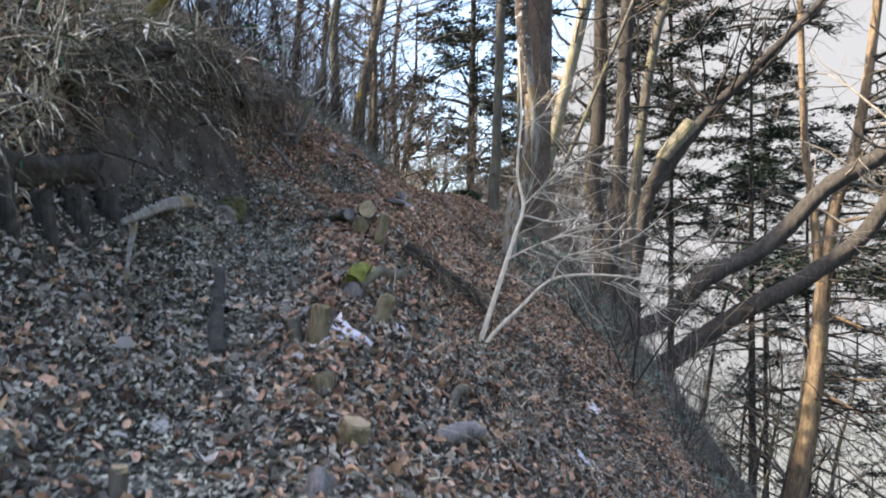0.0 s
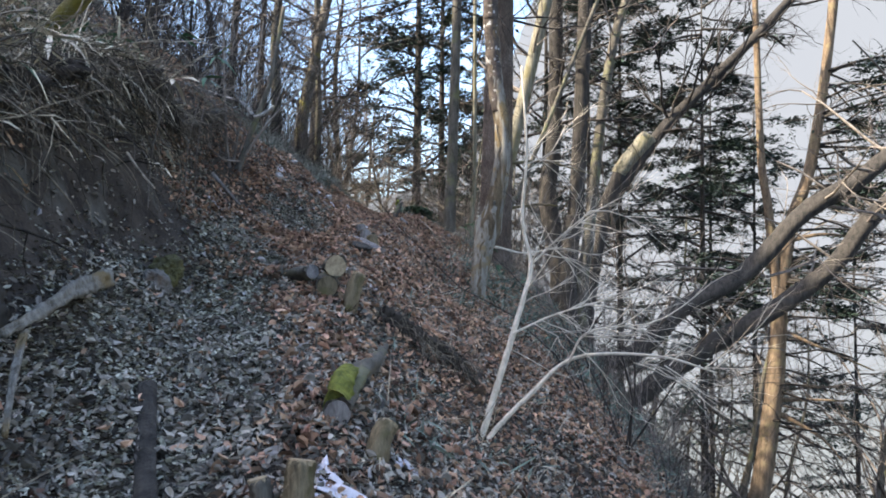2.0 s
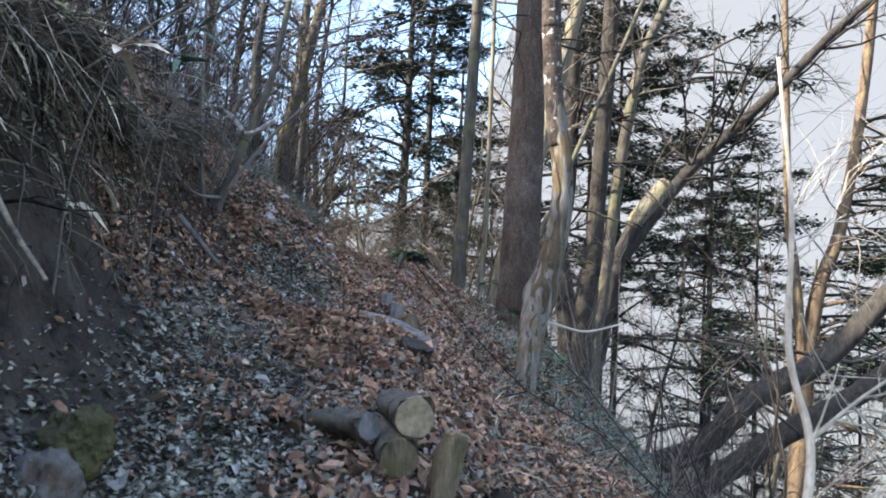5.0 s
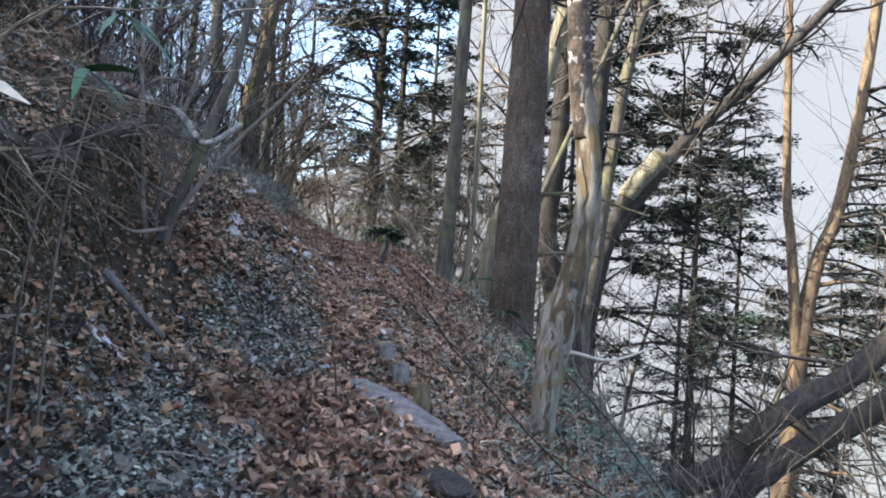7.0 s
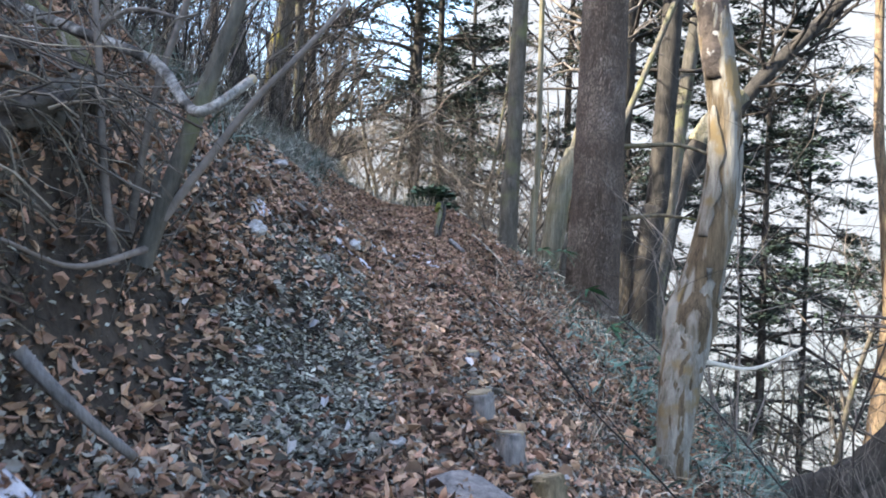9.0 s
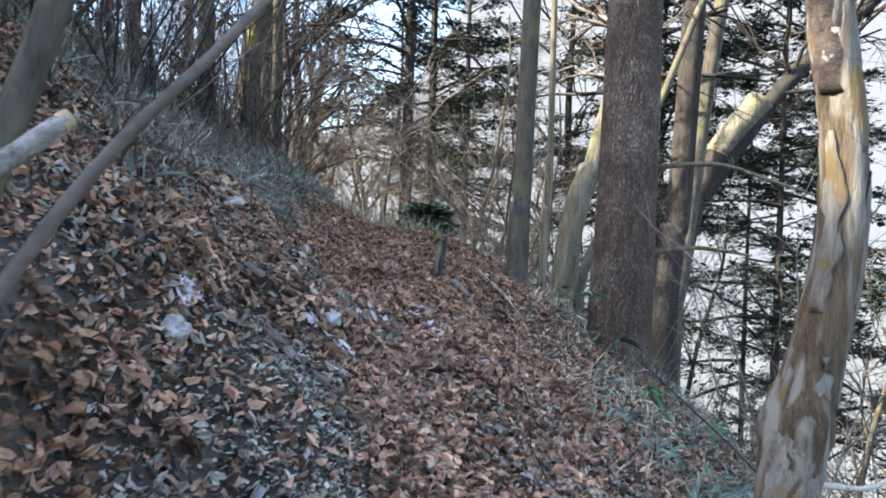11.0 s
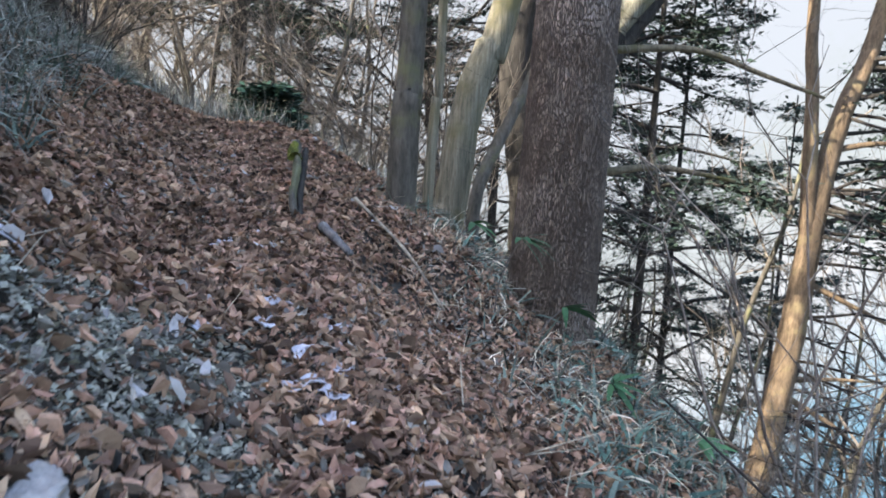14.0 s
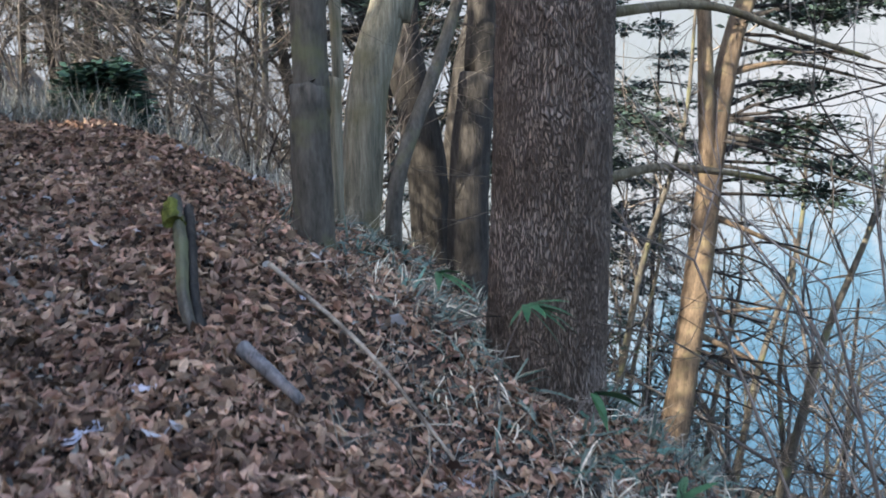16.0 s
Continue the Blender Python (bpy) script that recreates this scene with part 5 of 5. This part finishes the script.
# green bamboo-grass sprays over the path
for px, py, pz, n, hd in ((-1.95, 9.3, 3.42, 6, -0.4), (-2.0, 9.2, 3.22, 4, -0.3), (-2.15, 9.0, 3.5, 5, 0.2), (-1.95, 8.2, 2.95, 4, -0.6), (-2.2, 6.9, 2.85, 5, -0.3), (0.5, 17.45, 2.75, 9, -1.2), (0.75, 17.3, 2.35, 8, -0.9), (0.9, 16.9, 2.0, 7, -1.0), (1.3, 16.6, 1.75, 7, -0.7), (0.4, 18.1, 2.75, 5, -1.4),
                          *[(a, c, gz(a, c) + rng.uniform(0.12, 0.4), 5, rng.normal(-0.5, 0.7)) for a, c in zip(*lip(20, 1.15, 2.3, 5.2, 8.8))]):
    t = thing("bamboo_spray", (px - 0.15, py, gz(px - 0.15, py)), "spray of long dwarf bamboo leaves on a thin cane", "plant", "bamboo sprays")
    tone = M_STRAW if -1.0 > px and py < 8.9 and rng.uniform() < 0.6 else M_GREEN
    o = t.location
    part("cane", trunk_mesh("cane", [(px - 0.15, py, gz(px - 0.15, py) - 0.05), (px - 0.12, py, (gz(px - 0.15, py) + pz) / 2), (px, py, pz)], 0.006, 0.003, M_TWIG, 6, 5, 0.02, 0, o), t)
    for k in range(n):
        me = blades(np.array([[px, py, pz]]) - np.array(o), np.array([hd + rng.normal(0, 0.8)]), np.array([rng.uniform(0.16, 0.24)]), np.array([rng.uniform(0.025, 0.04)]), np.array([rng.normal(0.05, 0.3)]), np.array([rng.uniform(0.1, 0.5)]), "leaf", tone)
        part("leaf", me, t)


# ---- timber, posts and stones ----
def log(name, pts, r, mat, label, category="log", cut=True, rough=0.04, taper=0.95, cut_mat=None):
    t = thing(name, pts[0], label, category)
    part("wood", trunk_mesh("wood", pts, r, r * taper, mat, 18, 8, rough, 0, pts[0]), t)
    if cut:
        a, c = np.array(pts[0], float), np.array(pts[1], float)
        d = (a - c) / np.linalg.norm(a - c)
        part("cut_end", Bits().tube([a - d * 0.012, a + d * 0.006], r * 0.97, r * 0.95, 18, 0.02).mesh("cut_end", cut_mat or M_CUT, False, pts[0]), t, "sawn pale end grain")
    return t


def post(x, y, h, r, lean=(0, 0), mat=None, label="short round wooden stake at the path edge", z=None):
    z = gz(x, y) if z is None else z
    t = thing("wooden_stake", (x, y, z), label, "stake", "path stakes")
    top = (x + lean[0], y + lean[1], z + h)
    part("shaft", trunk_mesh("shaft", [(x, y, z - 0.15), (x + lean[0] * 0.5, y + lean[1] * 0.5, z + h * 0.5), top], r, r * 0.9, mat or M_WOOD, 18, 6, 0.07, 0, t.location), t)
    d = np.array([lean[0], lean[1], h]) / np.linalg.norm([lean[0], lean[1], h])
    part("cut_top", Bits().tube([np.array(top) - d * 0.012, np.array(top) + d * 0.006], r * 0.88, r * 0.84, 18, 0.04).mesh("cut_top", M_CUT, False, t.location), t, "pale sawn top")
    return t


post(-0.62, 5.38, 0.2, 0.055, (0.02, 0.03))
post(-0.72, 5.4, 0.12, 0.04, (-0.03, 0.0), M_BARK_GREY, "dark weathered stake beside another stake")
post(-0.25, 4.3, 0.11, 0.06, (0.03, -0.02))
post(-0.45, 4.86, 0.08, 0.05, (-0.04, 0.02))
post(-0.27, 3.85, 0.07, 0.05, (0, 0.05), M_WOOD_GREY)
post(-0.86, 3.7, 0.1, 0.03, (0.01, 0.0), M_BARK_GREY, "thin upright stake on the slope")
post(-0.4, 5.95, 0.14, 0.05, (0.07, 0.06))
post(-0.74, 8.2, 0.24, 0.055, (0.08, 0.05), None, "stake with a split pale top beside stacked logs")
post(-0.96, 11.9, 0.13, 0.06, (-0.02, 0.0), M_WOOD_GREY)
post(-0.89, 11.55, 0.12, 0.06, (0.0, 0.02), M_WOOD_GREY)
post(-0.93, 12.95, 0.05, 0.06, (0.0, 0.0), M_WOOD_GREY)
post(-0.78, 11.25, 0.15, 0.06, (-0.02, 0.03))
post(0.02, 5.6, 0.06, 0.03, (0.1, 0.2), M_BARK_GREY)
log("edging_log", [(-0.55, 6.05, gz(-0.55, 6.05) + 0.05), (-0.51, 6.7, gz(-0.51, 6.7) + 0.04), (-0.5, 7.3, gz(-0.5, 7.3) + 0.02), (-0.49, 8.1, gz(-0.49, 8.1) - 0.06)], 0.058, M_BARK_GREY, "weathered log edging the path", rough=0.1, cut_mat=M_WOOD_GREY)
t = thing("moss_cushion", (-0.56, 6.12, gz(-0.56, 6.12) + 0.08), "bright yellow-green moss on the log end", "moss")
part("cushion", trunk_mesh("cushion", [(-0.56, 6.06, gz(-0.55, 6.06) + 0.085), (-0.55, 6.2, gz(-0.55, 6.2) + 0.09), (-0.54, 6.4, gz(-0.55, 6.4) + 0.075)], 0.058, 0.04, M_MOSS, 16, 8, 0.1, 0, t.location), t)
z0 = gz(-0.88, 8.3)
log("stacked_log", [(-0.87, 8.2, z0 + 0.03), (-0.9, 8.45, z0 + 0.06), (-0.95, 8.75, z0 + 0.1)], 0.072, M_BARK_GREY, "sawn log end stepping out of the path", cut_mat=M_WOOD, rough=0.07)
log("stacked_log", [(-0.82, 8.24, z0 + 0.17), (-0.86, 8.5, z0 + 0.17), (-0.92, 8.8, z0 + 0.16)], 0.075, M_BARK_GREY, "pale sawn log stacked on another log", rough=0.07)
log("split_log", [(-0.98, 8.25, z0 + 0.13), (-1.12, 8.45, z0 + 0.12), (-1.25, 8.6, z0 + 0.1)], 0.05, M_BARK_GREY, "split grey log beside stacked logs", rough=0.12, cut_mat=M_WOOD_GREY)
log("rotten_stump", [(-0.8, 9.8, gz(-0.8, 9.8) + 0.05), (-0.84, 9.85, gz(-0.84, 9.85) - 0.15)], 0.1, M_BARK_DARK, "low dark rotten stump at the path edge", "stump", cut_mat=M_BARK_DARK, rough=0.1)
log("dead_log", [(-1.73, 6.56, 1.55), (-1.74, 6.3, 1.51), (-1.73, 6.1, 1.47), (-1.7, 5.75, 1.39), (-1.72, 5.55, 1.33)], 0.042, M_BLEACHED, "pale barkless dead log lying on the slope", rough=0.16, taper=0.35, cut=False)
log("dead_branch_piece", [(-1.69, 5.66, 1.33), (-1.6, 5.4, 1.16), (-1.52, 5.2, 1.02)], 0.016, M_BLEACHED, "bleached broken branch below the dead log", "branch", False, 0.2, 0.5)
log("log_chunk", [(0.2, 5.45, gz(0.2, 5.45) + 0.05), (0.1, 5.32, gz(0.1, 5.32) + 0.03), (0.02, 5.2, gz(0.02, 5.2))], 0.05, M_WOOD_GREY, "short grey log chunk on the slope", rough=0.09)
log("retaining_log", [(-1.98, 4.3, gz(-1.98, 4.3) + 0.1), (-2.0, 5.1, gz(-2.0, 5.1) + 0.1), (-2.06, 5.9, gz(-2.06, 5.9) + 0.08)], 0.07, M_BARK_DARK, "rotten dark log holding back the bank", rough=0.16, cut_mat=M_BARK_DARK)
for y_ in (4.75, 5.1, 5.42, 5.8):
    log("rotten_stake", [(-1.93, y_, gz(-1.93, y_) + 0.14), (-1.9, y_, gz(-1.9, y_) + 0.05), (-1.88, y_ + 0.01, gz(-1.88, y_) - 0.1)], 0.06, M_BARK_DARK, "dark crumbling stake under the retaining log", "stake", cut_mat=M_SOIL, rough=0.14)
# weathered boards
for pts, w, label, mat in (([(-1.14, 11.28), (-0.93, 10.88), (-0.7, 10.55)], 0.22, "wide grey weathered board half buried in leaves", M_WOOD_GREY), ([(-1.35, 6.05), (-1.2, 5.6), (-1.02, 5.1)], 0.08, "dark damp board lying in the slope", M_BARK_DARK)):
    p = np.array([(a, c, gz(a, c) + 0.035) for a, c in pts])
    line = spline(p, 8)
    t = thing("board", p[0], label, "board")
    b = Bits().tube(line, 0.5, 0.5, 12, 0.05)
    v = b.v[0].reshape(len(line), 12, 3) - line[:, None]
    side = np.cross(p[-1] - p[0], (0, 0, 1.0))
    side /= np.linalg.norm(side)
    across = (v @ side)[..., None] * side
    b.v[0] = (line[:, None] + across * w + (v - across) * 0.05).reshape(-1, 3)
    part("wood", b.mesh("wood", mat, False, p[0]), t)
# split post with a mossy head
t = thing("split_post", (-0.84, 17.45, gz(-0.84, 17.45)), "leaning split grey post with moss on its head", "post")
zb = gz(-0.84, 17.45)
part("shaft", trunk_mesh("shaft", [(-0.83, 17.4, zb - 0.15), (-0.87, 17.6, zb + 0.1), (-0.82, 17.9, zb + 0.28), (-0.8, 18.1, zb + 0.42)], 0.019, 0.024, M_BARK_GREY, 14, 8, 0.14, 0, t.location), t)
# Darker second strip along the right side of the shaft.
part("dark_side", trunk_mesh("dark_side", [(-0.8, 17.43, zb - 0.12), (-0.83, 17.62, zb + 0.08), (-0.78, 17.9, zb + 0.25), (-0.75, 18.08, zb + 0.38)], 0.021, 0.018, M_BARK_DARK, 12, 8, 0.14, 0, t.location), t, "darker right side of the post")
part("moss", trunk_mesh("moss", [(-0.83, 17.98, zb + 0.34), (-0.82, 18.06, zb + 0.41)], 0.04, 0.03, M_MOSS, 12, 6, 0.14, 0, t.location), t, "yellow-green moss")


def stone(x, y, size, mat, label, name="stone", category="stone", rise=0.3, turn=0.0, tilt=0.0):
    """A rough faceted stone."""
    t = thing(name, (x, y, gz(x, y)), label, category)
    bm = bmesh.new()
    bmesh.ops.create_icosphere(bm, subdivisions=4, radius=0.5)
    for v in bm.verts:
        n1 = noise.noise(v.co * 2.1 + Vector((x * 9, y * 5, 0))) + 0.6 * noise.noise(v.co * 5 + Vector((y * 3, x, 2))) + 0.3 * noise.noise(v.co * 12 + Vector((x, y, 5)))
        v.co *= 1 + 0.35 * n1
        v.co = Matrix.Rotation(tilt, 3, "Y") @ Matrix.Rotation(turn, 3, "Z") @ Vector((v.co.x * size[0], v.co.y * size[1], v.co.z * size[2]))
        v.co.z += size[2] * rise
    me = bpy.data.meshes.new("body")
    bm.to_mesh(me)
    bm.free()
    me.materials.append(mat)
    part("body", me, t)
    return t


stone(-1.62, 14.1, (0.12, 0.17, 0.08), M_ROCK, "rounded pale brown stone on the leaves")
stone(-1.8, 13.5, (0.3, 0.13, 0.035), M_SLAB, "flat grey rock slab sticking out of the bank", turn=-0.7, tilt=0.7)
stone(-1.62, 13.42, (0.2, 0.1, 0.03), M_SLAB, "thin grey rock slab among leaves", turn=-0.3, tilt=0.5)
stone(-1.97, 13.8, (0.22, 0.18, 0.06), M_SLAB, "dark rock ledge in the bank", turn=0.4, tilt=0.6, rise=0.1)
stone(-1.83, 7.55, (0.22, 0.3, 0.24), M_SLAB, "grey rock face with moss in the cut bank", rise=-0.15)
stone(-1.8, 7.72, (0.2, 0.26, 0.2), M_MOSS_DULL, "mossy clod of earth on the rock", "moss_clod", "moss", 0.5)
stone(-2.05, 12.75, (0.1, 0.12, 0.09), M_ROCK, "small pale stone on the bank")
stone(-1.32, 12.02, (0.13, 0.07, 0.03), M_ROCK, "flat pale stone on the path")
stone(-1.32, 11.58, (0.07, 0.06, 0.04), M_ROCK, "small white stone on the path")
stone(-2.2, 14.64, (0.2, 0.07, 0.06), M_ROCK, "pale broken stone on the bank", turn=-0.6)
for k in range(26):
    x = rng.uniform(-2.2, -0.6)
    y = rng.uniform(2, 15)
    r = rng.uniform(0.03, 0.075)
    stone(x, y, (r, r * 1.2, r * 0.7), M_ROCK if k % 4 == 0 else M_SLAB, "small grey stone on the slope")


def litter(x, y, size, turn, mat, label, name, category):
    """A crumpled thin sheet with curled edges."""
    t = thing(name, (x, y, gz(x, y)), label, category)
    k = 9
    V = []
    for i in range(k):
        for j in range(k):
            a, c = i / (k - 1) - 0.5, j / (k - 1) - 0.5
            p = Matrix.Rotation(turn, 3, "Z") @ Vector((a * size, c * size * 0.45 + 0.12 * size * math.sin(a * 7 + turn), 0))
            h = gz(x + p.x, y + p.y) - gz(x, y) + 0.025 + 0.12 * size * (noise.noise(Vector((a * 4 + x, c * 4 + y, 1))) + 0.6 * abs(c) * 2)
            V.append((p.x, p.y, h))
    F = [(i * k + j, (i + 1) * k + j, (i + 1) * k + j + 1, i * k + j + 1) for i in range(k - 1) for j in range(k - 1)]
    F = [f for q, f in enumerate(F) if rng.uniform() > 0.14]
    ob = part("sheet", mesh_of("sheet", V, F, mat), t)
    so = ob.modifiers.new("thick", "SOLIDIFY")
    so.thickness = 0.004
    return t


litter(-0.5, 5.55, 0.3, -0.7, M_CLOTH, "curled strip of pale birch bark", "bark_strip", "bark")
litter(-0.58, 5.4, 0.17, 0.5, M_CLOTH, "curled scrap of pale bark", "bark_strip", "bark")
for x, y, sz, tn in ((-0.26, 6.04, 0.12, 0.3), (1.08, 8.28, 0.16, 1.2), (0.91, 6.89, 0.16, 0.1), (-1.55, 13.92, 0.15, 0.4), (-1.67, 13.85, 0.12, 0.9), (0.02, 17.05, 0.1, 1.4), (-0.29, 17.98, 0.08, 0.2), (-1.35, 15.57, 0.1, 0.8), (-1.05, 15.17, 0.13, 0.1), (-0.9, 15.3, 0.12, 1.0),
                     (-1.28, 16.92, 0.11, 0.2), (-1.09, 17.13, 0.09, -0.9), (-2.2, 10.3, 0.14, 0.7), (-2.05, 12.95, 0.12, 1.1), (-1.9, 15.2, 0.12, 0.4), (-0.6, 14.6, 0.1, 0.5), (-1.0, 14.9, 0.12, 2.0), (-2.1, 15.6, 0.13, 1.2), (-1.85, 17.2, 0.1, 0.0), (-0.85, 8.75, 0.14, 0.4), (-0.6, 8.9, 0.12, 1.9), (-1.08, 15.95, 0.12, 0.3), (-1.14, 15.7, 0.11, 1.7), (-0.76, 15.21, 0.1, 0.6), (-0.97, 15.1, 0.09, 2.4), (-1.03, 15.45, 0.1, 1.2), (-0.86, 15.75, 0.08, 0.1)):
    litter(x, y, sz, tn, M_CLOTH, "large bleached curled leaf on the ground", "bleached_leaf", "leaf")
